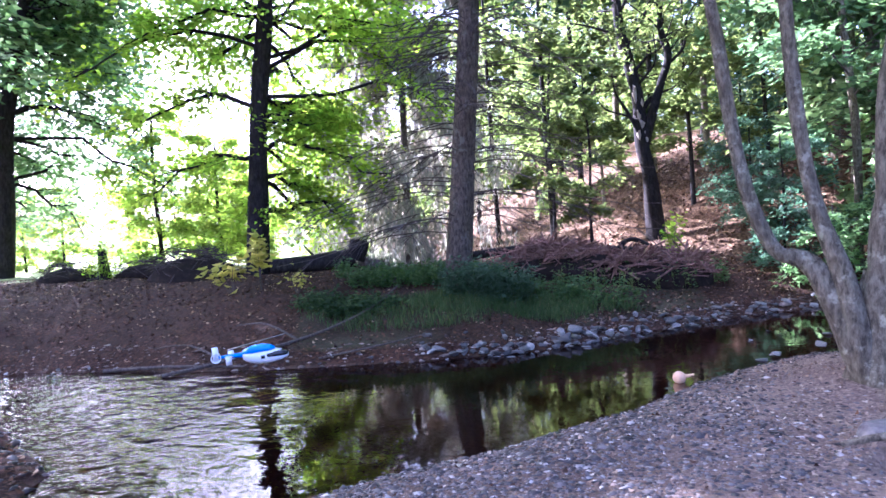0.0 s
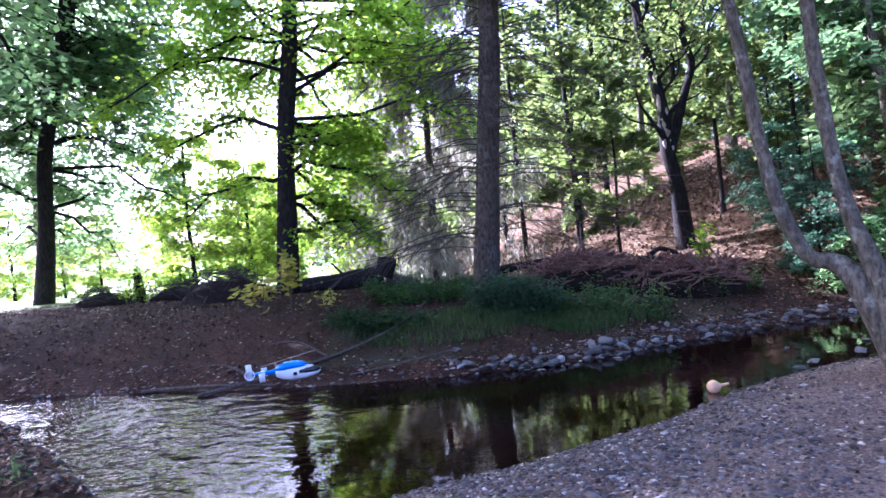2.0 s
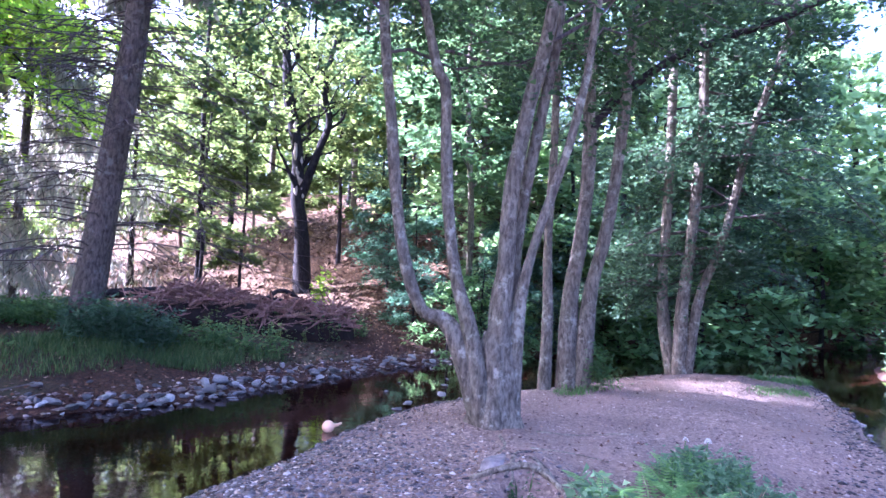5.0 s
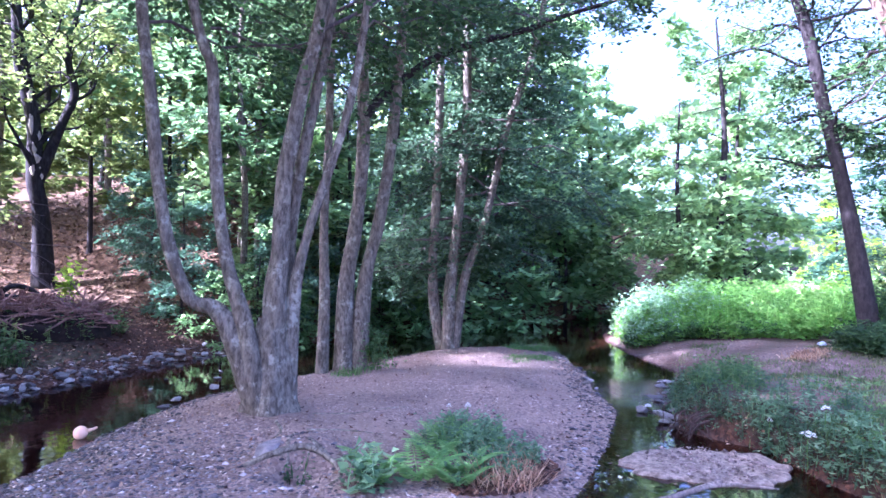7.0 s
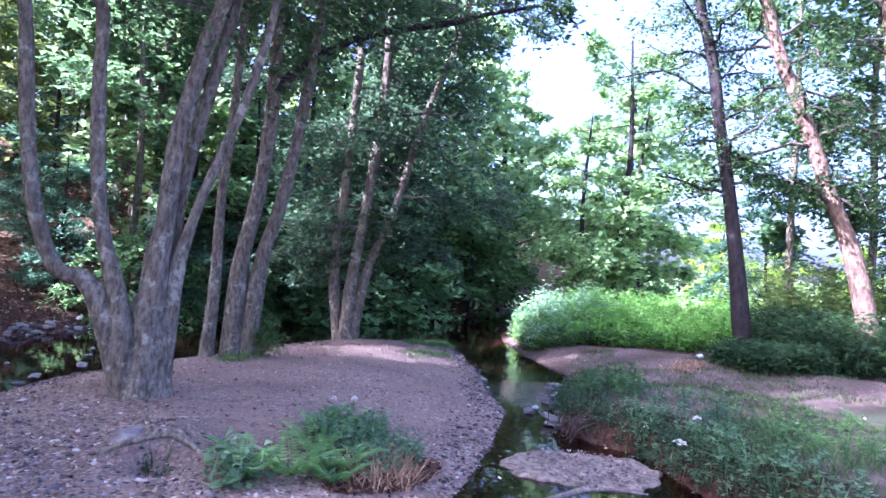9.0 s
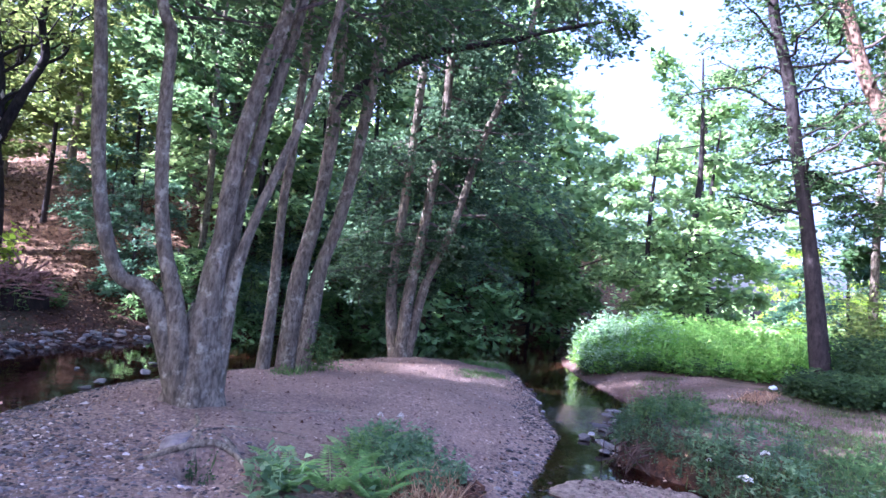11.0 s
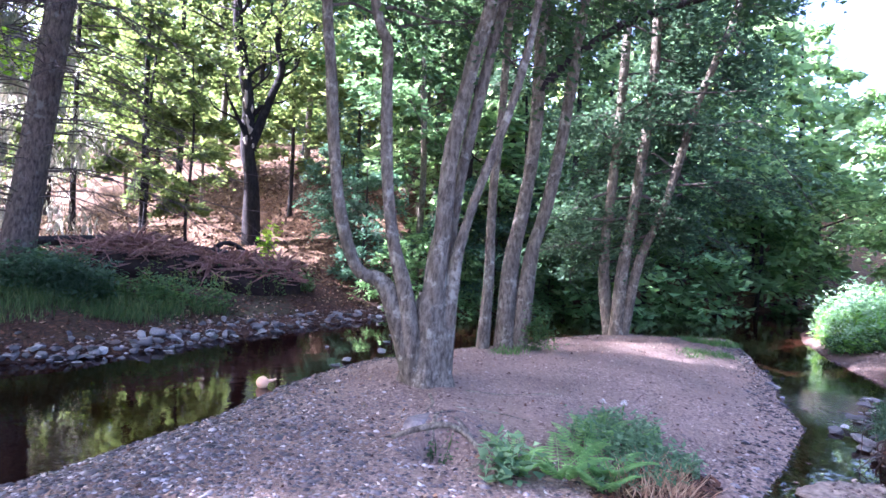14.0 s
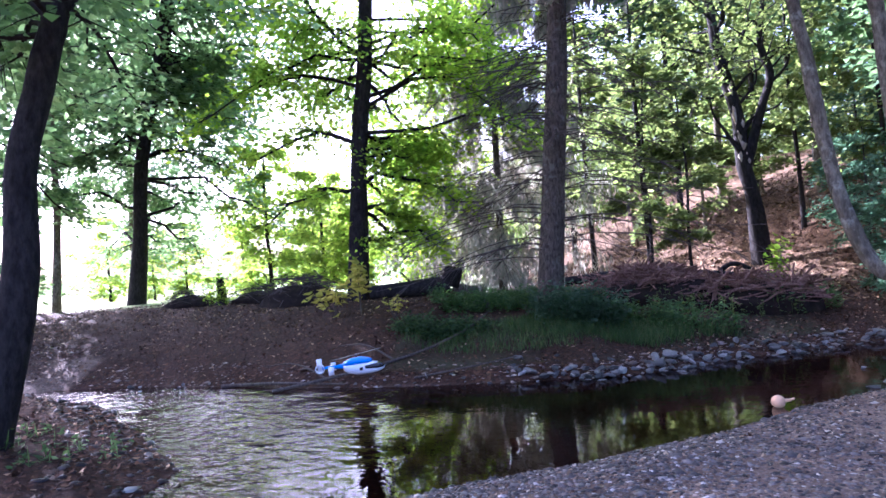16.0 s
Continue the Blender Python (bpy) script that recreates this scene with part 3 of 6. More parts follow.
water.visible_shadow = False


# ---- trees that stand by the stream ----
def up_to(points, height, drift=(0, 0)):
    """Carry a stem on from its last point to a height."""
    p = [Vector(q) for q in points]
    d = p[-1] - p[-2]
    d = Vector((d.x * 0.6, d.y * 0.6, abs(d.z))).normalized()
    last = p[-1]
    steps = 3
    for i in range(steps):
        last = last + Vector((d.x + drift[0], d.y + drift[1], d.z)) * ((height - p[-1].z) / steps)
        p.append(last)
    return [tuple(q) for q in p]


def rooted(points):
    """Sink the foot of a stem into the ground."""
    x, y, _ = points[0]
    return [(x, y, ground_z(x, y) - 0.12)] + list(points[1:])


# Wide crowns above the view, added for shade on the ground below.
HIGH = dict(limbs=12, start=0.66, avoid=-2.2, avoid_to=0.8, reach=5.0, rise=0.4, leaves_each=42, spread=0.6, twigs=10)
STOOL_LEFT = [
    (up_to(rooted([(4.63, 6.60, 0.3), (4.26, 6.84, 1.39), (3.91, 7.03, 1.65), (3.69, 7.15, 2.28), (3.57, 7.20, 3.05), (3.47, 7.25, 4.07), (3.37, 7.29, 4.89)]), 11), 0.082, 0.035),
    (up_to(rooted([(4.63, 6.54, 0.3), (4.44, 6.67, 1.31), (4.25, 6.79, 2.07), (4.14, 6.85, 2.84), (4.08, 6.88, 3.77), (4.04, 6.90, 4.48), (3.90, 6.98, 4.92)]), 11.5), 0.08, 0.035),
]
STOOL_RIGHT = [
    (up_to(rooted([(4.85, 6.58, 0.3), (4.79, 6.55, 1.60), (4.83, 6.53, 2.26), (4.85, 6.51, 3.06), (4.91, 6.47, 3.61), (5.02, 6.39, 4.40), (5.16, 6.28, 5.10)]), 12), 0.112, 0.045),
    (up_to(rooted([(4.99, 6.70, 0.3), (5.01, 6.64, 1.73), (5.08, 6.59, 2.75), (5.21, 6.50, 3.81), (5.34, 6.40, 4.72), (5.40, 6.35, 5.20)]), 12), 0.08, 0.035),
    (up_to(rooted([(4.98, 6.50, 0.3), (4.97, 6.42, 1.61), (5.09, 6.33, 2.42), (5.25, 6.21, 3.10), (5.41, 6.08, 3.74), (5.51, 5.99, 4.32), (5.62, 5.90, 5.17)]), 11), 0.062, 0.03),
]
STOOL = make_tree("alder_tree", "grey-barked alder with five stems from one broad foot on gravel", STOOL_LEFT + STOOL_RIGHT, 11, BARK_ALDER, LEAF_ALDER, 0.115, 14, 0.09, HIGH, flare=1.9)
foot = smooth_line([(4.80, 6.62, ground_z(4.8, 6.62) - 0.15), (4.80, 6.62, 0.52), (4.80, 6.60, 0.80), (4.77, 6.60, 1.12), (4.72, 6.60, 1.42)], 6)
V, F = tube(foot, [0.36, 0.285, 0.262, 0.25, 0.225, 0.12], 28, 0.035, np.random.default_rng(3))
turned = np.arctan2(V[:, 1] - 6.61, V[:, 0] - 4.8)
flare = np.clip(1.0 - (V[:, 2] - 0.3) / 0.6, 0, 1.2)
V[:, :2] += (V[:, :2] - np.array([4.8, 6.61])) * (0.20 * flare * (0.5 + 0.5 * np.sin(turned * 5 + 0.7)))[:, None]
V[:, :2] -= (V[:, :2] - np.array([4.8, 6.61])) * (0.14 * np.maximum(0, np.sin(turned * 4 + 2.0)) * np.clip((V[:, 2] - 0.5) / 0.4, 0, 1))[:, None]
link_mesh("foot", V, F, BARK_ALDER, STOOL)
make_tree("alder_tree", "pair of leaning grey alder stems with a dark arching limb", [
    (up_to(rooted([(7.57, 8.83, 0.2), (7.59, 8.82, 1.53), (7.57, 8.83, 2.47), (7.57, 8.84, 3.24), (7.61, 8.80, 4.41), (7.62, 8.79, 5.86)]), 11), 0.085, 0.03),
    (up_to(rooted([(7.94, 8.65, 0.2), (7.95, 8.64, 1.74), (8.06, 8.54, 2.72), (8.12, 8.49, 3.50), (8.16, 8.45, 4.70), (8.14, 8.47, 5.96), (8.12, 8.49, 6.62)]), 13), 0.13, 0.05),
    (up_to(rooted([(8.13, 8.49, 0.2), (8.22, 8.40, 1.87), (8.37, 8.25, 2.85), (8.50, 8.12, 4.04), (8.59, 8.03, 5.27), (8.66, 7.95, 6.70)]), 13), 0.115, 0.045),
    ([(8.17, 8.45, 4.95), (8.47, 8.15, 5.47), (8.98, 7.60, 6.05), (9.35, 7.15, 6.33), (9.71, 6.68, 6.51), (10.15, 6.00, 6.71), (10.41, 5.57, 6.90), (11.2, 4.6, 7.3)], 0.075, 0.03, BARK_BACKLIT),
], 12, BARK_ALDER, LEAF_ALDER, 0.115, 12, 0.09, dict(HIGH, start=0.58, limbs=12, reach=3.4, avoid=-2.33, avoid_to=0.85), flare=1.5)
make_tree("alder_tree", "three slender alder stems leaning over the gravel point", [
    (up_to(rooted([(12.13, 9.44, 0.2), (12.15, 9.41, 1.63), (12.25, 9.30, 3.04), (12.33, 9.19, 4.59), (12.39, 9.11, 5.79), (12.39, 9.11, 7.45)]), 13), 0.13, 0.04),
    (up_to(rooted([(12.21, 9.66, 0.2), (12.06, 9.84, 1.34), (12.04, 9.87, 2.49), (12.08, 9.82, 3.79), (12.12, 9.78, 5.51), (12.14, 9.75, 7.46)]), 13), 0.12, 0.04),
    (up_to(rooted([(12.24, 9.36, 0.2), (12.37, 9.13, 1.91), (12.62, 8.79, 3.08), (12.79, 8.55, 4.26), (12.95, 8.31, 5.59), (13.31, 7.74, 7.58)]), 12), 0.10, 0.03),
], 13, BARK_ALDER, LEAF_SHOOT, 0.125, 10, 0.05, dict(limbs=28, start=0.18, reach=2.7, rise=0.1, leaves_each=54, spread=0.45, twigs=10, droop=0.45, avoid=-2.47, avoid_to=0.8), flare=1.4)
make_tree("alder_tree", "tall alder trunk with backlit shade put into its bark beside the sunlit weeds", [
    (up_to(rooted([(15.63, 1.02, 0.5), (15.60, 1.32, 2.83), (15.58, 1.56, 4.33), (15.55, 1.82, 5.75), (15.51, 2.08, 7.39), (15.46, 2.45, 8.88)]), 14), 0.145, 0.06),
], 14, BARK_BACKLIT, LEAF_ALDER, 0.11, 12, 0.05, dict(limbs=30, start=0.2, reach=2.0, rise=0.2, leaves_each=26, spread=0.55, twigs=8), flare=1.5)
make_tree("alder_tree", "leaning alder trunk with sunlight put into its warm bark", [
    (up_to(rooted([(16.61, -1.49, 0.5), (16.65, -0.97, 2.99), (16.67, -0.41, 4.58), (16.67, 0.10, 6.09), (16.65, 0.75, 7.84), (16.62, 1.17, 9.45)]), 14), 0.17, 0.06),
    (up_to(rooted([(18.0, -2.3, 0.5), (18.06, -2.0, 2.8), (18.09, -1.72, 5.66), (18.11, -1.52, 8.48), (18.13, -1.32, 10.67)]), 14), 0.14, 0.05),
], 15, BARK_SUN_WARM, LEAF_ALDER, 0.11, 12, 0.05, dict(limbs=36, start=0.2, reach=3.0, rise=0.05, leaves_each=44, spread=0.55, twigs=9, droop=0.4), flare=1.4)
# Unseen tops drift out over the stream to shade the right bank.
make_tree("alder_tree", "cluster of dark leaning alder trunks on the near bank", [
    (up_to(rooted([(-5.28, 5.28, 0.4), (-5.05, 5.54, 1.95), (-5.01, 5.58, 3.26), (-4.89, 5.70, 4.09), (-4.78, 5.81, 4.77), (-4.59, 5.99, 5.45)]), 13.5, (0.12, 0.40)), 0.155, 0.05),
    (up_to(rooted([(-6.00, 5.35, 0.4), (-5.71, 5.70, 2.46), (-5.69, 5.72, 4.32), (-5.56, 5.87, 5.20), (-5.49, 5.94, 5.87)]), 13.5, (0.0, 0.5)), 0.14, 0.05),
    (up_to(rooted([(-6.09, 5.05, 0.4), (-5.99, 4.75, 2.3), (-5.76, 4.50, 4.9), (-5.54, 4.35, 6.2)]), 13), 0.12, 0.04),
], 16, BARK_BACKLIT, LEAF_LIME, 0.14, 12, 0.05, dict(limbs=30, start=0.5, reach=3.8, rise=0.35, leaves_each=36, spread=0.6, twigs=10, droop=0.35, avoid=0.75, avoid_to=0.7), flare=1.4)
make_tree("maple_tree", "dark-trunked maple with backlit glow put into its yellow-green leaves on the bank", [
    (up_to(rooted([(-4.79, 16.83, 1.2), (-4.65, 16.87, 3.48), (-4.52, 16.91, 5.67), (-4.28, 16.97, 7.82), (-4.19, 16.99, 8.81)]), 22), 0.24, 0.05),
], 17, BARK_BACKLIT, LEAF_MAPLE_GLOW, 0.175, 14, 0.04, dict(limbs=76, start=0.09, reach=5.2, rise=0.28, leaves_each=55, top_heavy=0.74, spread=0.65, twigs=12, taper=0.3, droop=0.5, avoid=-1.3, avoid_to=0.5, flat=0.35), flare=1.35)
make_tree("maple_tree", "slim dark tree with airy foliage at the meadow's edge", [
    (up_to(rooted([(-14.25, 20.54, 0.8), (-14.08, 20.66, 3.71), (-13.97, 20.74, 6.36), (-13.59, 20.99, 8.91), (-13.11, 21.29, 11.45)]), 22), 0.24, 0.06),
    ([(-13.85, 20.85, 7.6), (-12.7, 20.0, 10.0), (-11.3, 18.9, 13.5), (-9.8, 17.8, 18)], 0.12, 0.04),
], 18, BARK_BACKLIT, LEAF_LIME, 0.21, 12, 0.04, dict(limbs=84, start=0.11, reach=6.0, rise=0.28, leaves_each=36, top_heavy=0.72, spread=0.85, twigs=12, droop=0.5, avoid=-0.97, flat=0.35), flare=1.35)


# Carried up beyond view so that its crown shades bar and right bank.
make_tree("maple_tree", "leafy tree hanging over the small beach upstream", [
    (up_to(rooted([(-15.8, 14.4, 0.8), (-15.6, 14.4, 3), (-15.3, 14.3, 6), (-15.0, 14.2, 9)]), 20), 0.22, 0.06),
], 19, BARK_BACKLIT, LEAF_LIME, 0.23, 10, 0.04, dict(limbs=52, start=0.10, reach=4.0, rise=0.25, leaves_each=34, top_heavy=0.6, spread=0.7, twigs=12, droop=0.45), flare=1.35)


# ---- spruces ----
def spruce(label, points, r0, r1, seed, bare_to, branch, needles, whorls):
    rng = np.random.default_rng(seed)
    tree = thing("spruce_tree", label, "spruce")
    line = smooth_line(points, 9)
    link_mesh("trunk", *tube(line, [r0 * 1.25, r0, r0 * 0.96, r0 * 0.9, (r0 + r1) / 2, r1], 16, 0.03, rng), BARK_SPRUCE, tree)
    wood, centres, along = [], [], []
    n = len(line)
    for w in range(whorls):
        f = 0.125 + 0.865 * w / whorls
        k = int(f * (n - 1))
        for b in range(int(rng.integers(3, 6))):
            az = rng.uniform(0, 6.28)
            L = branch * (1.12 - f) * rng.uniform(0.6, 1.15)
            d = np.array([math.cos(az), math.sin(az), 0.06])
            s = np.linspace(0, 1, 6)[:, None]
            bl = line[k] + np.array([0, 0, rng.uniform(-0.2, 0.2)]) + d * L * s + np.array([0, 0, 0.20 * L]) * s - np.array([0, 0, 0.62 * L]) * s ** 1.9 + np.array([0, 0, 0.24 * L]) * s ** 4 + np.cumsum(rng.normal(0, 0.02, (6, 3)), axis=0)
            wood.append(tube(bl, [0.015, 0.005], 4))
            bare = line[k][2] < bare_to
            for j in range(8):
                q = rng.uniform(0.3, 1.0)
                p = bl[int(q * 5)]
                a2 = az + rng.choice([-1, 1]) * rng.uniform(0.4, 1.1)
                tl = L * rng.uniform(0.1, 0.26)
                e = np.array([math.cos(a2), math.sin(a2), -0.55]) * tl
                wood.append(tube(np.array([p, p + e * 0.5, p + e + np.array([0, 0, -0.08])]), [0.008, 0.004], 3))
                if not bare:
                    m = needles
                    u = rng.uniform(0, 1.1, m)[:, None]
                    centres.append(p + e * u + rng.normal(0, 0.05, (m, 3)) + np.array([0, 0, -1]) * rng.uniform(0, 0.9, m)[:, None] * 0.75)
    tagged(link_mesh("twig_work", *joined(wood), TWIG, tree), kind="stuff")
    if centres:
        c = np.vstack(centres)
        m = len(c)
        a = np.stack([rng.normal(0, 0.4, m), rng.normal(0, 0.4, m), -np.ones(m)], 1)
        a /= np.linalg.norm(a, axis=1)[:, None]
        sd = np.cross(a, rng.normal(0, 1, (m, 3)))
        sd /= np.linalg.norm(sd, axis=1)[:, None] + 1e-9
        ln = rng.uniform(0.12, 0.3, m)
        link_mesh("crown", *blades(c, a, sd, ln, ln * 0.22), NEEDLE, tree, smooth=False)
    return tree


spruce("tall spruce trunk with thin dead drooping branches", rooted([(0.48, 13.49, 0.6), (0.72, 13.48, 3.36), (0.94, 13.47, 5.66), (1.03, 13.46, 6.89), (1.25, 13.46, 11), (1.5, 13.45, 20)]), 0.25, 0.08, 21, 8.2, 4.1, 62, 52)
spruce("grey-brown drooping spruce behind the tall trunk", rooted([(-0.9, 20.2, 0.9), (-0.85, 20.2, 8), (-0.8, 20.2, 17)]), 0.11, 0.03, 22, 0.5, 4.4, 40, 50)


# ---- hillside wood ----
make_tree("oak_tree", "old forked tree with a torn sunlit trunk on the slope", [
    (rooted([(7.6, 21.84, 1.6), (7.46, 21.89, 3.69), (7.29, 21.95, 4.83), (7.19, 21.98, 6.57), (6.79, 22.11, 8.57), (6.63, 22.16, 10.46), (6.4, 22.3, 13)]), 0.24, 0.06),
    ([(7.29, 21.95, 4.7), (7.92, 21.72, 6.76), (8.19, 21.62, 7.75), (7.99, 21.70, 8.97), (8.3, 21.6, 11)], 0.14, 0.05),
], 31, BARK_BACKLIT, LEAF_LIGHT, 0.15, 12, 0.1, dict(limbs=14, start=0.55, reach=2.8, rise=0.4, leaves_each=22, spread=0.5, twigs=7))

TORN = bark_material("torn_wood", (0.30, 0.235, 0.17), (0.62, 0.52, 0.40), 6.0, 0.02)
oak = bpy.data.objects["oak_tree"]
orng = np.random.default_rng(88)
for k in range(9):
    z0 = orng.uniform(4.3, 7.6)
    xa = float(np.interp(z0, [3.7, 4.8, 6.6, 8.6], [7.46, 7.29, 7.19, 6.79])) + orng.uniform(-0.16, 0.14)
    ya = 21.80 + orng.uniform(-0.05, 0.05)
    h = orng.uniform(0.25, 0.6)
    link_mesh("torn_strip", *tube(np.array([(xa, ya, z0), (xa + orng.uniform(-0.08, 0.02), ya - 0.03, z0 + h * 0.5), (xa + orng.uniform(-0.12, 0.05), ya, z0 + h)]), [0.02, orng.uniform(0.05, 0.1), 0.02], 6, 0.3, orng), TORN, oak, "pale torn wood")
for k in range(8):
    z0 = orng.uniform(5.2, 9.5)
    a = orng.uniform(-3.6, 0.4)
    p = np.array([float(np.interp(z0, [3.7, 4.8, 6.6, 8.6, 10.5], [7.46, 7.29, 7.19, 6.79, 6.63])), 21.95, z0])
    d = np.array([math.cos(a), 0.6 * math.sin(a), 0.7])
    pts = [p, p + d * 0.6 + orng.normal(0, 0.12, 3), p + d * 1.2 + orng.normal(0, 0.2, 3), p + d * 1.7 + np.array([0, 0, 0.5]) + orng.normal(0, 0.2, 3)]
    link_mesh("dead_limb", *tube(smooth_line(pts, 5), [0.06, 0.015], 6, 0.1, orng), BARK_BACKLIT, oak)
link_mesh("dead_limb", *tube(smooth_line([(7.3, 21.9, 5.0), (6.7, 21.7, 6.0), (6.3, 21.5, 6.6), (6.2, 21.4, 7.4)], 5), [0.07, 0.02], 7, 0.1, np.random.default_rng(10)), BARK_BACKLIT, oak)
link_mesh("dead_limb", *tube(smooth_line([(8.1, 21.6, 7.4), (8.7, 21.5, 8.0), (8.8, 21.4, 8.9), (9.3, 21.3, 9.6)], 5), [0.06, 0.02], 7, 0.1, np.random.default_rng(11)), BARK_BACKLIT, oak)
link_mesh("dead_limb", *tube(smooth_line([(6.9, 22.1, 8.2), (7.6, 22.0, 9.3), (7.9, 21.9, 10.4)], 5), [0.06, 0.02], 7, 0.1, np.random.default_rng(12)), BARK_BACKLIT, oak)

WOOD_A = make_tree("beech_tree", "slender woodland tree with light green foliage", [([(0, 0, -0.2), (0.1, 0.05, 3), (0.0, 0.2, 7), (0.3, 0.1, 12)], 0.10, 0.03)],
                   41, BARK_BACKLIT, LEAF_LIGHT, 0.29, 7, 0.03, dict(limbs=15, start=0.3, reach=3.6, rise=0.6, leaves_each=19, spread=0.5, twigs=14, flat=0.75, droop=0.5, fine=False), group="wood on the slope")
WOOD_B = make_tree("beech_tree", "slender woodland tree with deep green foliage", [([(0, 0, -0.2), (-0.1, 0.1, 4), (0.2, 0.1, 9), (0.1, 0.3, 15)], 0.13, 0.04)],
                   42, BARK_ALDER, LEAF_DEEP, 0.30, 7, 0.03, dict(limbs=16, start=0.36, reach=4.0, rise=0.65, leaves_each=22, spread=0.5, twigs=14, flat=0.75, droop=0.5, fine=False), group="wood on the slope")
WOOD_C = make_tree("beech_tree", "bushy young beech with layered dark leaves", [([(0, 0, -0.2), (0.05, 0.05, 1.5), (0.1, 0.0, 3.5), (0.0, 0.1, 6)], 0.06, 0.02)],
                   43, BARK_BACKLIT, LEAF_TEAL, 0.20, 7, 0.03, dict(limbs=20, start=0.1, reach=2.8, rise=0.4, leaves_each=24, spread=0.45, twigs=11, flat=0.85, droop=0.55, fine=False), group="wood on the slope")
WOOD_E = make_tree("valley_tree", "airy tree standing downstream with hazy light put into its pale leaves", [([(0, 0, -0.2), (0.1, 0.1, 3), (-0.1, 0.3, 7), (0.2, 0.1, 12)], 0.15, 0.04)],
                   46, BARK_BACKLIT, LEAF_HAZY, 0.36, 7, 0.03, dict(limbs=20, start=0.1, reach=4.2, rise=0.55, leaves_each=15, spread=0.55, twigs=14, flat=0.6, droop=0.6, fine=False), group="trees beyond the stream")
# The bright leaf colour makes up for light that misses these boughs.
LOW_BOUGH = make_tree("beech_bush", "low beech boughs with lightened leaves hanging to the water", [([(0, 0, -0.2), (0.1, 0.05, 1.5), (0.1, 0.2, 3.2), (0.0, 0.1, 5)], 0.07, 0.03)],
                      45, BARK_BACKLIT, LEAF_LIME, 0.32, 6, 0.03, dict(limbs=14, start=0.08, reach=2.7, rise=0.1, leaves_each=15, spread=0.6, twigs=6, flat=0.8, droop=0.7, fine=False), group="boughs along the far bank", category="bush")
WOOD_D = make_tree("field_tree", "broad tree with sunlight put into its yellow-green leaves beyond the stream", [([(0, 0, -0.2), (0.1, 0.1, 3), (0.0, 0.3, 7), (0.2, 0.1, 12)], 0.17, 0.04)],
                   44, BARK_BACKLIT, LEAF_LIT, 0.37, 7, 0.03, dict(limbs=22, start=0.08, reach=4.4, rise=0.5, leaves_each=25, spread=0.7, twigs=13, flat=0.5, droop=0.4, fine=False), group="trees beyond the stream")


def place(ob, x, y, turn, size, first=[]):
    m = pose(x, y, ground_z(x, y), 0, 0, turn) @ Matrix.Diagonal((size, size, size, 1))
    if ob in first:
        c = copy_thing(ob, m)
        c.scale = (size, size, size)
        return c
    first.append(ob)
    ob.matrix_basis = m
    return ob


rng = np.random.default_rng(77)
# understorey and trunks up the slope, thinner near the glade
spots = []
for gy_ in np.arange(20.5, 38, 4.2):
    for gx_ in np.arange(2.0, 34, 4.4):
        x, y = gx_ + rng.uniform(-1.4, 1.4), gy_ + rng.uniform(-1.3, 1.3)
        if 0.8 * x + 0.45 * y < 13.5 or (x < 6 and y > 25) or (x < 9.5 and y < 27 and rng.random() < 0.85) or (5.5 < x < 12 and y < 26 and rng.random() < 0.9) or math.hypot(x, y) > 38:
            continue
        spots.append((x, y))
for x, y in spots:
    u, turn, size = rng.random(), rng.uniform(0, 360), rng.uniform(0.8, 1.3)
    if x < 16 or y > 26:
        place(WOOD_A if u < 0.45 else WOOD_B if u < 0.8 else WOOD_C, x, y, turn, size)
# Two added trees that break the sunlight on the slope.
for x, y, s in ((2.8, 29.2, 1.1), (2.2, 34.0, 1.2)):
    place(WOOD_A, x, y, 40 * x, s)
# light young trees before the torn oak and a thin pale trunk
for x, y, k, s in ((5.0, 20.2, 0, 0.5), (4.0, 21.5, 0, 0.9), (9.8, 19.6, 2, 0.6), (9.6, 23.5, 0, 0.8), (3.9, 21.0, 0, 0.62), (11.2, 21.0, 0, 0.75)):
    place((WOOD_A, WOOD_B, WOOD_C)[k], x, y, rng.uniform(0, 360), s)
# thin bare poles among the trees of the slope
POLES = []
for k in range(3):
    pr = np.random.default_rng(60 + k)
    pts = [(0, 0, -0.2)] + [(pr.normal(0, 0.12) * i, pr.normal(0, 0.12) * i, 2.4 * i) for i in range(1, 6)]
    POLES.append(make_tree("young_tree", "thin bare trunk of a young tree on the slope", [(pts, 0.075 - 0.015 * k, 0.025)], 60 + k, (BARK_SUN_WARM, BARK_ALDER, BARK_BACKLIT)[k], LEAF_LIGHT, 0.22, 7, 0.04,
                           dict(limbs=9, start=0.35, reach=1.5, rise=0.5, leaves_each=5, spread=0.5, twigs=4, fine=False), group="young trees on the slope"))
for i in range(16):
    x, y = rng.uniform(2.0, 24), rng.uniform(18.5, 33)
    if 0.8 * x + 0.45 * y < 13.0:
        continue
    place(POLES[i % 3], x, y, rng.uniform(0, 360), rng.uniform(0.8, 1.3))
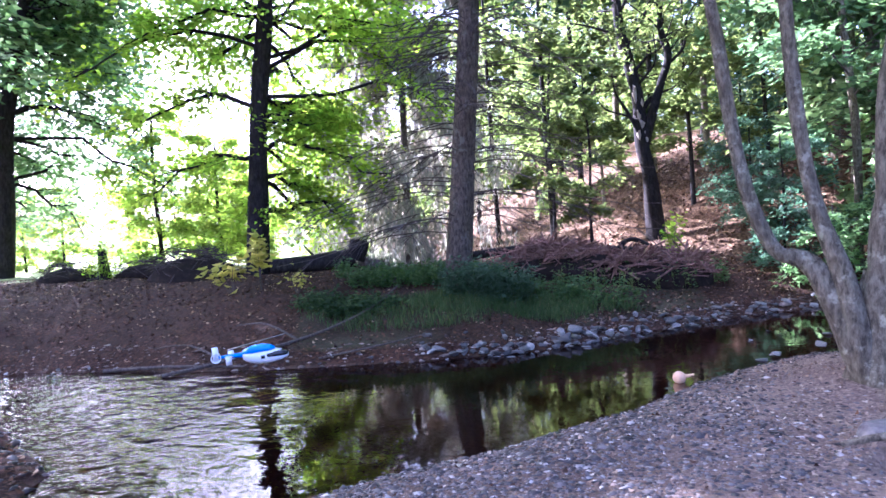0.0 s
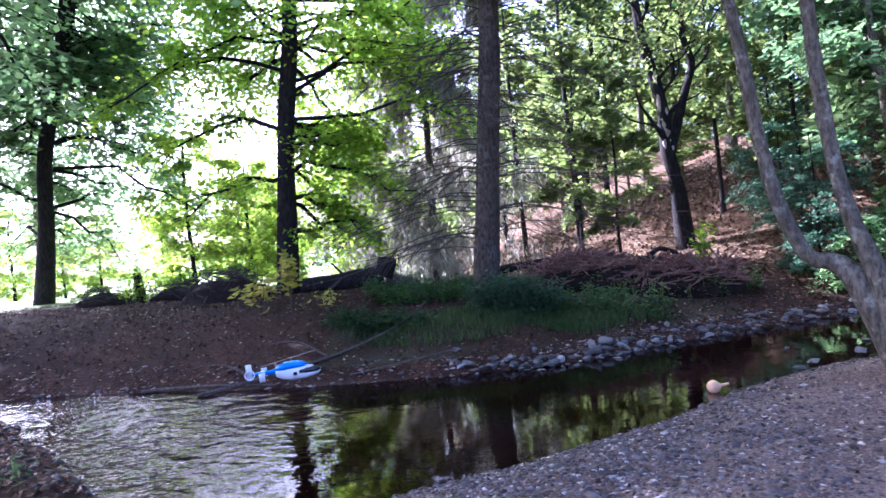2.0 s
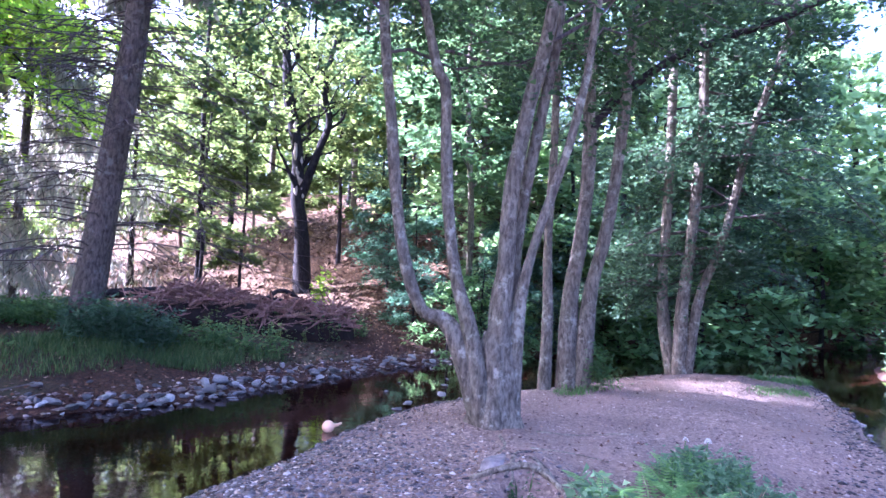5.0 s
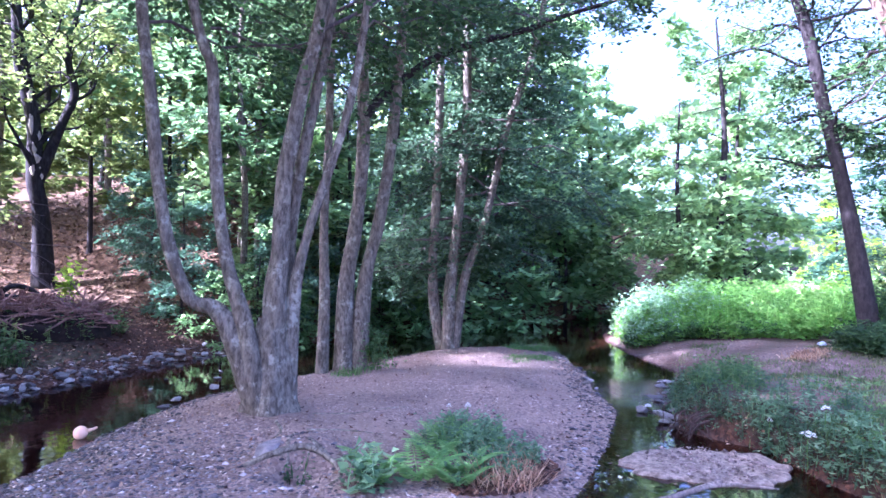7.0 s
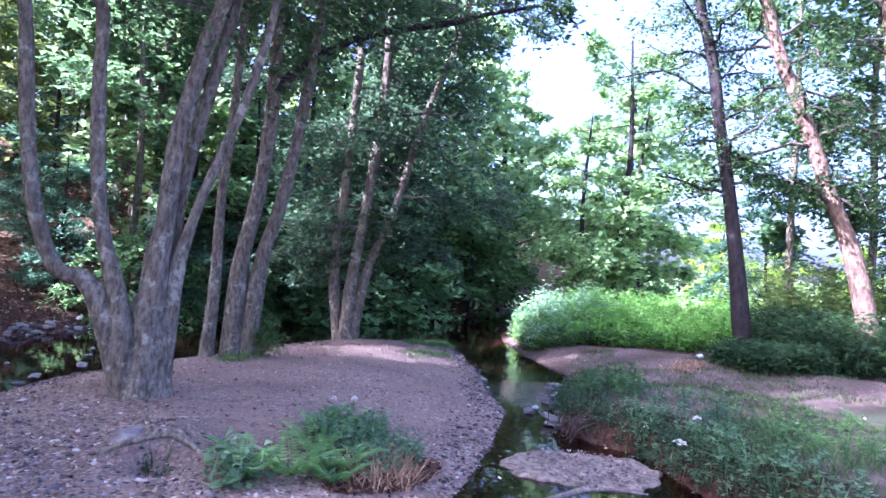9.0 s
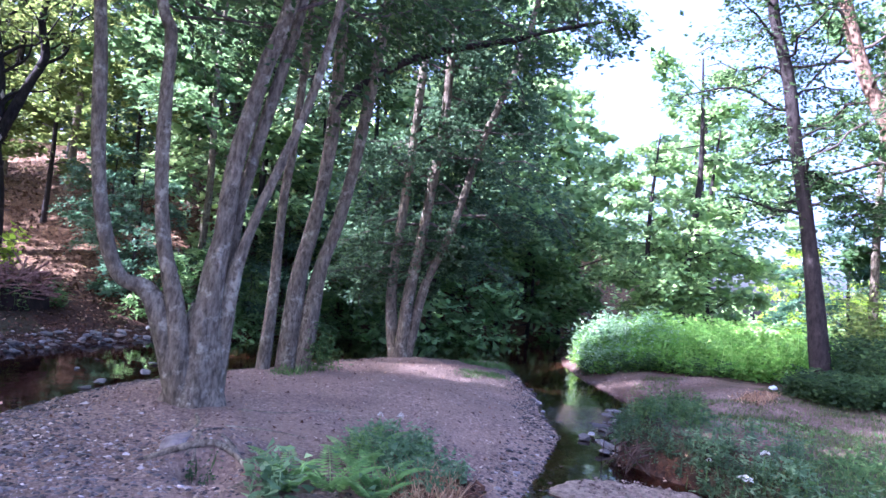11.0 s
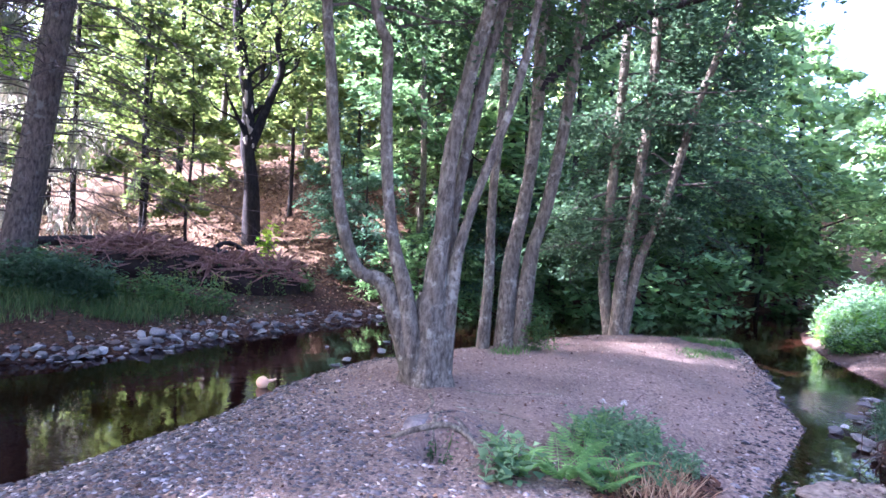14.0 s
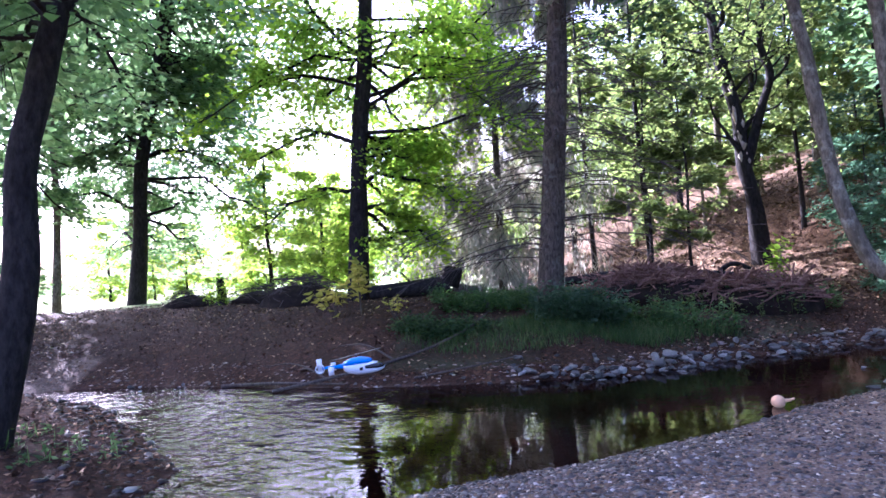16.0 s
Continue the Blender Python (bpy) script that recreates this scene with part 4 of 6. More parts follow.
# leafy wall along the far bank, downstream; its paler leaves carry hazy light
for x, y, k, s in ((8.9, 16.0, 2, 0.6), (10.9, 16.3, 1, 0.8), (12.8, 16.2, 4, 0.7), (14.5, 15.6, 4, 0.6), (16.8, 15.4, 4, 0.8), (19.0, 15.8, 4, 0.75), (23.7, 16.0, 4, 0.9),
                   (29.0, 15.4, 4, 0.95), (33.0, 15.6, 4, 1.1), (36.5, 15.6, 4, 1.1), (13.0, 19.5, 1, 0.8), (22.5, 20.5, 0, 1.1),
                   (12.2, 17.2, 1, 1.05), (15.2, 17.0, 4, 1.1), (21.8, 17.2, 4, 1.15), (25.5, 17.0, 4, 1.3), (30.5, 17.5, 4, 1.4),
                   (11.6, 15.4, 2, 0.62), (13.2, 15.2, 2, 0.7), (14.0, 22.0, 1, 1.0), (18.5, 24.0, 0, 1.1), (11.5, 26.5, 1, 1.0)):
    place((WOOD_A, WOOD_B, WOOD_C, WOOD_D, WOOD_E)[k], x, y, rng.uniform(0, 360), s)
# low boughs hanging to the water along the far bank, light put into their leaf colour
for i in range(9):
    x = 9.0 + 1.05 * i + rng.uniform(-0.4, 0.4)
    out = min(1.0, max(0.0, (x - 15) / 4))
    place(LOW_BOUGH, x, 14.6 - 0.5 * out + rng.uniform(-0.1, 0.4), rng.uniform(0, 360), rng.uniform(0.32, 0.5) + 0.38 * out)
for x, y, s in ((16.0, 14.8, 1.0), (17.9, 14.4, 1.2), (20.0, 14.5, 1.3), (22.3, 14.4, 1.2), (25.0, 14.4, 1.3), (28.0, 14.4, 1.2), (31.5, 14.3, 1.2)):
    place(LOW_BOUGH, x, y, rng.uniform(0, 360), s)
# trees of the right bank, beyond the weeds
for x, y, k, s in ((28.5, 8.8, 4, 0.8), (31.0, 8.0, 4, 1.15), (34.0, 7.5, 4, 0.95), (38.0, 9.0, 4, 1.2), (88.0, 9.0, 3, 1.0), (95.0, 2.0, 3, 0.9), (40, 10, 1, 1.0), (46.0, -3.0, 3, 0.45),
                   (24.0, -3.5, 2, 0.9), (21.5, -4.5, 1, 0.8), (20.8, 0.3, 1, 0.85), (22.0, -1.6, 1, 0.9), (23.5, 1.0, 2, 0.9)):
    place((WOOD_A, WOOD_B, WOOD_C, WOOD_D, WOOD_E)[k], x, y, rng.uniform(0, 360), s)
# Trees added upstream to throw shade on the far bank.
for x, y, s in ((-17.0, 24.5, 0.8), (-18.6, 20.2, 1.0), (-15.6, 18.3, 0.9)):
    place(WOOD_B, x, y, rng.uniform(0, 360), s)
# trees over the meadow, their brightness put into the leaf colour
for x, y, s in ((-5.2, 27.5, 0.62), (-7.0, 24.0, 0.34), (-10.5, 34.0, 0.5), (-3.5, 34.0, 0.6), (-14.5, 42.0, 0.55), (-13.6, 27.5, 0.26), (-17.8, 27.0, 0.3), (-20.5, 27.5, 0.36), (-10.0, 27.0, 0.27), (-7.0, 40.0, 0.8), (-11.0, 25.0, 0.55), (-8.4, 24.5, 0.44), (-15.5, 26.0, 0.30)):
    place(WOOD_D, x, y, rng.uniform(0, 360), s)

# foliage of the wood further up the slope
rng = np.random.default_rng(5)
n = 34000
fx, fy = rng.uniform(-4, 60, n), rng.uniform(30, 75, n)
keep = (0.8 * fx + 0.45 * fy > 15) & (np.hypot(fx, fy) > 41)
fx, fy = fx[keep], fy[keep]
fz = heights(fx, fy) + rng.uniform(0.3, 13, len(fx)) * (0.65 + 0.35 * np.sin(fx * 0.9) * np.cos(fy * 0.7))
far_wood = link_mesh("far_wood", *random_leaves(rng, np.stack([fx, fy, fz], 1), 0.75, 0.5), LEAF_LIGHT, smooth=False)
tagged(far_wood, "distant light green wood covering the upper hillside", "far wood", kind="stuff")
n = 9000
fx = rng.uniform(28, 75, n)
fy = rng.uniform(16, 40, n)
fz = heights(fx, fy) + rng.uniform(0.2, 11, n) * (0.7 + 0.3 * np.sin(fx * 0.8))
far_wood = link_mesh("far_wood", *random_leaves(rng, np.stack([fx, fy, fz], 1), 0.6, 0.5), LEAF_HAZY, smooth=False)
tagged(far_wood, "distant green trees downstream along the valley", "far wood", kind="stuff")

# Distance haze of these rows is in the pale leaf colour.
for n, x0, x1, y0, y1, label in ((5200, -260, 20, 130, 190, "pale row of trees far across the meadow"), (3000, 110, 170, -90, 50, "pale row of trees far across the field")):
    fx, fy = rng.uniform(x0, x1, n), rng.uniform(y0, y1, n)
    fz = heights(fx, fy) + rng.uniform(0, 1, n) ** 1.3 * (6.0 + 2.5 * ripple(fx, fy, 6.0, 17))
    far_wood = link_mesh("far_wood", *random_leaves(rng, np.stack([fx, fy, fz], 1), 1.7, 0.3), LEAF_HAZY, smooth=False)
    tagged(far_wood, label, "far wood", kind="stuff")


# ---- loose stones ----
def stone_mesh(seed, flat):
    r = random.Random(seed)
    bm = bmesh.new()
    bmesh.ops.create_icosphere(bm, subdivisions=3, radius=1.0)
    off = Vector((r.uniform(0, 50), r.uniform(0, 50), 0))
    cuts = [Vector((r.gauss(0, 1), r.gauss(0, 1), r.gauss(0, 0.7))).normalized() for _ in range(11)]
    for v in bm.verts:
        for c in cuts:
            d = v.co.dot(c)
            if d > 0.46:
                v.co -= c * (d - 0.46)
        v.co *= 1 + 0.10 * noise.noise(v.co * 1.6 + off)
        v.co.z *= flat
    me = bpy.data.meshes.new("rock")
    bm.to_mesh(me)
    bm.free()
    me.materials.append(STONE)
    return me


STONES = [stone_mesh(i, f) for i, f in enumerate((0.55, 0.45, 0.6, 0.4, 0.7, 0.5, 0.35))]
rng = np.random.default_rng(9)


def rock(x, y, size, label, group, sink=0.25, z=None):
    me = STONES[int(rng.integers(len(STONES)))]
    ob = new("rock", me)
    ob.location = (x, y, (max(ground_z(x, y), -0.06) if z is None else z) + size * 0.5 * (0.5 - sink))
    ob.rotation_euler = (rng.uniform(-0.25, 0.25), rng.uniform(-0.25, 0.25), rng.uniform(0, 6.28))
    ob.scale = (size * rng.uniform(0.75, 1.3) / 2, size * rng.uniform(0.6, 1.0) / 2, size * rng.uniform(0.7, 1.1) / 2 * (1.0 if z is None else 0.62))
    return tagged(ob, label, "rock", group)


FAR_EDGE = np.array([(-0.2, 10.25), (0.8, 10.2), (1.7, 10.45), (2.7, 11.05), (3.9, 11.9), (5.9, 12.9), (8.2, 13.8), (10.2, 14.4)])
seg = np.r_[0, np.cumsum(np.linalg.norm(np.diff(FAR_EDGE, axis=0), axis=1))]
for i in range(188):
    u = rng.beta(1.2, 1.5) * seg[-1]
    x, y = np.interp(u, seg, FAR_EDGE[:, 0]), np.interp(u, seg, FAR_EDGE[:, 1])
    size = rng.uniform(0.13, 0.29) * (1.4 if rng.random() < 0.12 else 1.0)
    rock(x + rng.normal(0, 0.14), y + rng.normal(0.14, 0.24), size, "grey angular stone lying along the water's edge", "stones along the far bank")
for i in range(30):
    x = rng.uniform(-8, 0.3)
    rock(x, float(np.interp(x, [-8, -5, -3, 0.3], [11.0, 10.5, 10.2, 10.2])) + rng.normal(0, 0.15), rng.uniform(0.06, 0.18), "small dark stone at the water's edge below the bank", "stones along the far bank")
for x, y, s, z, lab in ((5.88, 9.54, 0.34, 0.02, "pale pointed stone standing out of the stream"), (4.96, 9.14, 0.36, 0.0, "dark wet stone in the shallow stream"),
                        (4.65, 8.95, 0.30, -0.03, "flat wet stone just above the water"), (6.6, 10.6, 0.2, 0.0, "small wet stone in the stream"), (5.2, 10.4, 0.16, 0.0, "small wet stone in the stream"),
                        (7.1, 11.3, 0.16, 0.0, "small wet stone in the stream"), (5.9, 11.2, 0.14, 0.0, "small wet stone in the stream"),
                        (11.0, 3.75, 0.5, -0.10, "dark flat stone in the side channel riffle"), (10.5, 4.2, 0.3, -0.09, "flat stone in the side channel riffle"), (10.3, 3.85, 0.32, -0.09, "flat stone in the side channel riffle"),
                        (11.4, 4.6, 0.3, -0.10, "flat stone in the side channel riffle"), (10.0, 4.3, 0.22, -0.06, "flat stone in the side channel riffle"), (11.2, 3.5, 0.4, -0.05, "dark flat stone in the side channel riffle"),
                        (12.2, 4.5, 0.25, -0.06, "flat stone in the side channel riffle"), (9.3, 3.45, 0.25, 0.0, "wet stone in the side channel"), (8.9, 3.4, 0.3, 0.0, "dark wet stone under the cut bank")):
    rock(x, y, s, lab, "stones in the stream", z=z)
rock(-1.14, 14.69, 0.55, "rounded grey boulder on the far bank", "")
DULL_STONE = rough_material("dull_grey_stone", [(0.3, (0.07, 0.062, 0.056)), (0.5, (0.14, 0.124, 0.112)), (0.72, (0.22, 0.195, 0.175))], 11.0, 0.85, 0.02)
for x, y, size, label, sink in ((3.68, 4.95, 0.5, "flat grey rock among tree roots", 0.78), (3.82, 4.65, 0.28, "grey rock beside the root hollow", 0.9)):
    slot = rock(x, y, size, label, "", sink).material_slots[0]
    slot.link = "OBJECT"
    slot.material = DULL_STONE
for i in range(26):
    u = rng.random()
    x, y = (rng.uniform(6.5, 12), 0) if u < 0.5 else (rng.uniform(12, 16), 0)
    y = np.interp(x, [6.6, 7.9, 8.6, 10.5, 12.3, 15.0], [3.0, 3.35, 3.65, 4.9, 6.0, 8.0]) - rng.uniform(-0.1, 0.35)
    rock(x, y, rng.uniform(0.07, 0.2), "small grey stone on the edge of the side channel", "stones on the bar")

for i in range(34):
    x = rng.uniform(7.9, 11.4)
    y = np.interp(x, [7.8, 8.2, 9.4, 12.3, 15.6], [1.7, 2.6, 3.15, 4.05, 6.2]) + rng.uniform(-0.05, 0.22)
    rock(x, y, rng.uniform(0.12, 0.34), "dark wet stone under the cut bank", "stones under the cut bank", z=rng.uniform(-0.05, 0.08))
# pebbles of the bar
OCT = np.array([(1, 0, 0), (0, 1, 0), (-1, 0, 0), (0, -1, 0), (0, 0, 0.6), (0, 0, -0.6)], float)
OCTF = np.array([(0, 1, 4), (1, 2, 4), (2, 3, 4), (3, 0, 4), (1, 0, 5), (2, 1, 5), (3, 2, 5), (0, 3, 5)])


def pebbles(name, label, x, y, size, mat):
    n = len(x)
    z = heights(x, y)
    a = rng.uniform(0, 6.28, n)
    s = size * rng.lognormal(0, 0.4, n)
    V = OCT[None] * (1 + rng.normal(0, 0.22, (n, 6, 1))) * np.stack([s, s * rng.uniform(0.5, 1, n), s * rng.uniform(0.35, 0.7, n)], 1)[:, None]
    c, si = np.cos(a)[:, None], np.sin(a)[:, None]
    V = np.stack([V[..., 0] * c - V[..., 1] * si, V[..., 0] * si + V[..., 1] * c, V[..., 2]], -1) + np.stack([x, y, z], 1)[:, None]
    F = (OCTF[None] + np.arange(n)[:, None, None] * 6).reshape(-1, 3)
    return tagged(link_mesh(name, V.reshape(-1, 3), F, mat, smooth=False), label, "pebbles", kind="stuff")


def on_bank(n, x0, x1, y0, y1, bank, dmin, dmax):
    x, y = rng.uniform(x0, x1, n), rng.uniform(y0, y1, n)
    d, b = shore(x, y)
    k = (b == bank) & (d > dmin) & (d < dmax)
    return x[k], y[k], d[k]


x, y, d = on_bank(22000, -2, 16.5, 2.2, 10.2, 0, -0.15, 6)
k = rng.random(len(x)) < np.where(x < 3.2, 0.95, np.exp(-d / 0.6) + 0.05)
pebbles("gravel", "small grey and brown pebbles strewn over the bar", x[k], y[k], 0.018, PEBBLE)
x, y, d = on_bank(26000, -1.5, 4.3, 2.6, 8.8, 0, -0.1, 6)
k = rng.random(len(x)) < np.clip(1.3 - 0.28 * x, 0.1, 1)
pebbles("gravel", "small grey pebbles covering the nearer end of the bar", x[k], y[k], 0.022, PEBBLE_GREY)
x, y, d = on_bank(44000, -1.6, 16.5, 2.2, 10.2, 0, -0.15, 2.0)
k = rng.random(len(x)) < np.clip(1.0 - np.maximum(d, 0) / np.where(x < 3.5, 1.9, 0.6), 0, 1)
pebbles("gravel", "dark wet pebbles along the edge of the bar", x[k], y[k], 0.027, PEBBLE_WET)
x, y, d = on_bank(6000, -9, 11, 9.8, 15, 2, -0.1, 0.7)
pebbles("gravel", "dark pebbles along the foot of the far bank", x, y, 0.035, PEBBLE)
x, y, d = on_bank(2600, -0.4, 10.2, 9.9, 15, 2, -0.12, 0.5)
pebbles("gravel", "small grey stones between the larger ones of the far bank", x, y, 0.055, PEBBLE)
x, y, d = on_bank(1600, -14, -9.2, 10.3, 13.0, 2, 0, 2.0)
pebbles("gravel", "pale pebbles on the small beach upstream", x, y, 0.03, PEBBLE)


# ---- fallen leaves ----
def litter(label, x, y, size, mat=LITTER):
    z = heights(x, y) + 0.012
    V, F = random_leaves(rng, np.stack([x, y, z], 1), size, 0.85, 0.0, 0.7)
    return tagged(link_mesh("leaf_litter", V, F, mat, smooth=False), label, "fallen leaves", kind="stuff")


x, y, d = on_bank(1000, -2, 16, 2, 10, 0, 0.1, 6)
litter("dry brown leaves fallen on the gravel", x, y, 0.055)
x, y, d = on_bank(4800, 3, 16, 2, 10, 0, 0.1, 6)
litter("small pale leaves scattered over the bar", x, y, 0.042, LITTER_PALE)
x, y, d = on_bank(2600, -2, 5, 2, 10, 0, 0.0, 6)
litter("dry tan leaves strewn over the near gravel", x, y, 0.05, LITTER_PALE)
x, y, d = on_bank(21000, -16, 4, 9.9, 20, 2, 0.2, 9)
litter("dark brown fallen leaves covering the bank", x, y, 0.075)
x, y, d = on_bank(30000, 0, 24, 14, 33, 2, 2.0, 30)
litter("red-brown fallen leaves covering the wooded slope", x, y, 0.17, LITTER_SLOPE)
x, y, d = on_bank(9000, 3, 12, 10.5, 17, 2, 0.25, 4.5)
litter("brown fallen leaves on the foot of the slope", x, y, 0.085)
x, y, d = on_bank(1300, 5, 17, -4, 7, 1, 0.3, 8)
litter("scattered dry leaves on the trodden turf", x, y, 0.045)
x, y, d = on_bank(9000, -10, -3, 2, 10.2, 3, 0.0, 5)
litter("dark fallen leaves on the near bank", x, y, 0.07)
x, y, d = on_bank(3500, -10, -3, 2, 10.2, 3, -0.1, 0.9)
pebbles("gravel", "dark wet stones under the near bank", x, y, 0.05, PEBBLE_WET)


n = 150
x, y = rng.uniform(4.5, 12, n), rng.uniform(1.5, 6, n)
d, _ = shore(x, y)
k = d < -0.08
x, y = x[k], y[k]
V, F = random_leaves(rng, np.stack([x, y, np.full(len(x), 0.006)], 1), 0.05, 0.99, 0.0, 0.7)
V[:, 2] = np.clip(V[:, 2], 0.004, 0.012)
tagged(link_mesh("floating_leaves", V, F, LITTER_PALE, smooth=False), "dry leaves floating on the side channel", "fallen leaves", kind="stuff")


# ---- grass, weeds and ferns ----
def tufts(name, label, x, y, height, width, per, mat, lean=0.35, category="grass"):
    """Grass: per blades at each spot."""
    n = len(x)
    bx, by = np.repeat(x, per) + rng.normal(0, 0.07, n * per), np.repeat(y, per) + rng.normal(0, 0.07, n * per)
    h = height * rng.uniform(0.5, 1.2, n * per) * np.repeat(rng.uniform(0.6, 1.2, n), per)
    a = rng.uniform(0, 6.28, n * per)
    al = np.stack([np.cos(a) * lean * rng.uniform(0.2, 1.6, n * per), np.sin(a) * lean * rng.uniform(0.2, 1.6, n * per), np.ones(n * per)], 1)
    al /= np.linalg.norm(al, axis=1)[:, None]
    sd = np.stack([-np.sin(a), np.cos(a), np.zeros(n * per)], 1)
    c = np.stack([bx, by, heights(bx, by)], 1) + al * (h * 0.48)[:, None]
    V, F = blades(c, al, sd, h, np.full(n * per, width) * rng.uniform(0.7, 1.4, n * per))
    return tagged(link_mesh(name, V, F, mat, smooth=False), label, category, kind="stuff")


def weeds(name, label, x, y, height, leaf, per, mat, category="weeds"):
    """Leafy weeds: stalks with leaves up their length."""
    n = len(x)
    h = height * rng.uniform(0.55, 1.15, n)
    g = heights(x, y)
    lx, ly = rng.normal(0, 0.12, n) * h, rng.normal(0, 0.12, n) * h
    u = rng.uniform(0.12, 1.0, (n, per))
    c = np.stack([x[:, None] + lx[:, None] * u, y[:, None] + ly[:, None] * u, g[:, None] + h[:, None] * u], -1) + rng.normal(0, leaf * 0.7, (n, per, 3)) * np.array([1, 1, 0.3])
    leaves = random_leaves(rng, c.reshape(-1, 3), leaf, 0.6, 0.15, 0.45)
    al = np.stack([lx, ly, h], 1)
    ln = np.linalg.norm(al, axis=1)
    al /= ln[:, None]
    sd = np.cross(al, rng.normal(0, 1, (n, 3)))
    sd /= np.linalg.norm(sd, axis=1)[:, None]
    stalks = blades(np.stack([x, y, g], 1) + al * (ln * 0.5)[:, None], al, sd, ln, np.full(n, 0.018))
    V, F = joined([leaves, stalks])
    return tagged(link_mesh(name, V, F, mat, smooth=False), label, category, kind="stuff")


def patch(n, cx, cy, rx, ry):
    a, r = rng.uniform(0, 6.28, n), np.sqrt(rng.uniform(0, 1, n))
    return cx + rx * r * np.cos(a), cy + ry * r * np.sin(a)


def dry(x, y, least=0.05):
    d, _ = shore(x, y)
    return x[d > least], y[d > least]


x, y = dry(*patch(620, 2.4, 12.4, 2.9, 0.7), 0.75)
tufts("grass", "soft green grass along the far bank", x, y, 0.25, 0.013, 12, GRASS)
x, y = dry(*patch(340, -0.6, 12.0, 1.9, 0.9), 0.5)
tufts("grass", "thin dry grass on the far bank", x, y, 0.22, 0.012, 9, GRASS)
x, y = dry(*patch(150, 1.0, 12.8, 1.0, 0.5), 0.5)
weeds("nettles", "dark green nettles round the spruce foot", x, y, 0.75, 0.12, 18, LEAF_SHOOT)
x, y = dry(*patch(110, 2.9, 13.2, 1.4, 0.5), 0.5)
weeds("nettles", "dark green nettles in the bank grass", x, y, 0.42, 0.11, 14, LEAF_BEECH)
x, y = patch(45, 3.6, 14.4, 2.4, 0.5)
weeds("ground_plants", "thin pale weeds below the brushwood", x, y, 0.5, 0.09, 10, LEAF_LIGHT)
x, y = patch(420, -0.3, 14.9, 2.1, 1.0)
weeds("ground_plants", "low green plants behind the spruce", x, y, 0.42, 0.11, 14, LEAF_BEECH)
x, y = dry(*patch(120, -1.7, 12.3, 1.0, 0.5), 0.5)
weeds("ground_plants", "blue-green low plants on the bank", x, y, 0.28, 0.12, 12, LEAF_ALDER)
x, y = patch(60, 5.6, 15.2, 1.4, 0.7)
weeds("saplings", "light green seedlings by the brushwood", x, y, 0.55, 0.11, 14, LEAF_BEECH)
x, y = dry(*patch(1000, 18.6, 4.9, 2.6, 3.6), 0.3)
tall = 1.15 + 0.75 * ripple(x, y, 0.45, 91) 
tall = np.maximum(tall, 0.35) * (1 - 0.7 * np.clip(np.hypot((x - 18.6) / 2.6, (y - 4.9) / 3.6), 0, 1) ** 3)
tall = tall * rng.uniform(0.6, 1.15, len(x))
weeds("tall_weeds", "tall bright green weeds in sunlight on the right bank", x, y, tall, 0.15, 30, REED_SUNLIT)
x, y = dry(*patch(760, 18.2, 6.3, 2.0, 2.3), 0.3)
tall = 1.35 * (1 - 0.6 * np.clip(np.hypot((x - 18.2) / 2.0, (y - 6.3) / 2.3), 0, 1) ** 3) * rng.uniform(0.6, 1.2, len(x))
weeds("tall_weeds", "pale flowering weeds beside the stream", x, y, tall, 0.14, 26, REED_PALE)
x, y = dry(*patch(170, 16.5, 5.2, 0.7, 2.3), 0.15)
weeds("bushes", "low dark shrubs at the foot of the weeds", x, y, 0.42, 0.12, 18, LEAF_BEECH)
x, y = dry(*patch(420, 18.9, 4.6, 2.6, 3.6), 0.3)
tufts("tall_weeds", "long bright grass among the tall weeds", x, y, 1.05, 0.025, 7, REED_SUNLIT, 0.25)
x, y = dry(*patch(420, 23.5, 4.0, 3.6, 4.0), 0.6)
weeds("tall_weeds", "pale sunlit weeds at the field's edge", x, y, 1.25, 0.22, 26, REED_SUNLIT)
x, y = patch(440, 16.6, -0.6, 2.0, 1.7)
weeds("bushes", "dark bramble thicket round the trunks", x, y, 1.15, 0.16, 26, LEAF_ALDER)
x, y = patch(260, 19.5, -1.2, 2.2, 2.2)
weeds("bushes", "leafy shrub thicket behind the trunks", x, y, 2.3, 0.2, 30, LEAF_LIGHT)
x, y, d = on_bank(4200, 6.0, 15.5, -4.5, 4.5, 1, 0.1, 9)
k = ripple(x, y, 0.55, 77) > -0.12
tufts("grass", "short trodden turf on the right bank", x[k], y[k], 0.085, 0.010, 9, TURF)
x, y, d = on_bank(420, 7.2, 10.2, -0.2, 3.6, 1, 0.0, 0.32)
tufts("grass", "long grass hanging over the cut bank", x, y, 0.19, 0.010, 10, GRASS, 0.8)
x, y = dry(*patch(40, 8.5, 0.9, 1.6, 1.2), 0.15)
weeds("nettles", "grey-green nettles and clover on the right bank", x, y, 0.2, 0.065, 13, LEAF_BEECH)
x, y = dry(*patch(80, 8.3, 1.5, 0.9, 1.0), 0.05)
weeds("ground_plants", "dark green weeds hanging over the bank edge", x, y, 0.3, 0.06, 14, LEAF_SHOOT)
x, y, d = on_bank(9000, 6.2, 11.0, -0.6, 3.8, 1, -0.05, 0.45)
k = np.where(d < 0.2)[0][:330]
weeds("ground_plants", "dark weeds hanging down the cut bank", x[k], y[k], 0.17, 0.05, 11, LEAF_SHOOT)
litter("dark dead leaves and roots on the cut bank face", x, y, 0.06)
x, y = dry(*patch(150, 7.5, -0.3, 1.3, 1.1), 0.03)
k = ripple(x, y, 0.4, 78) > -0.1
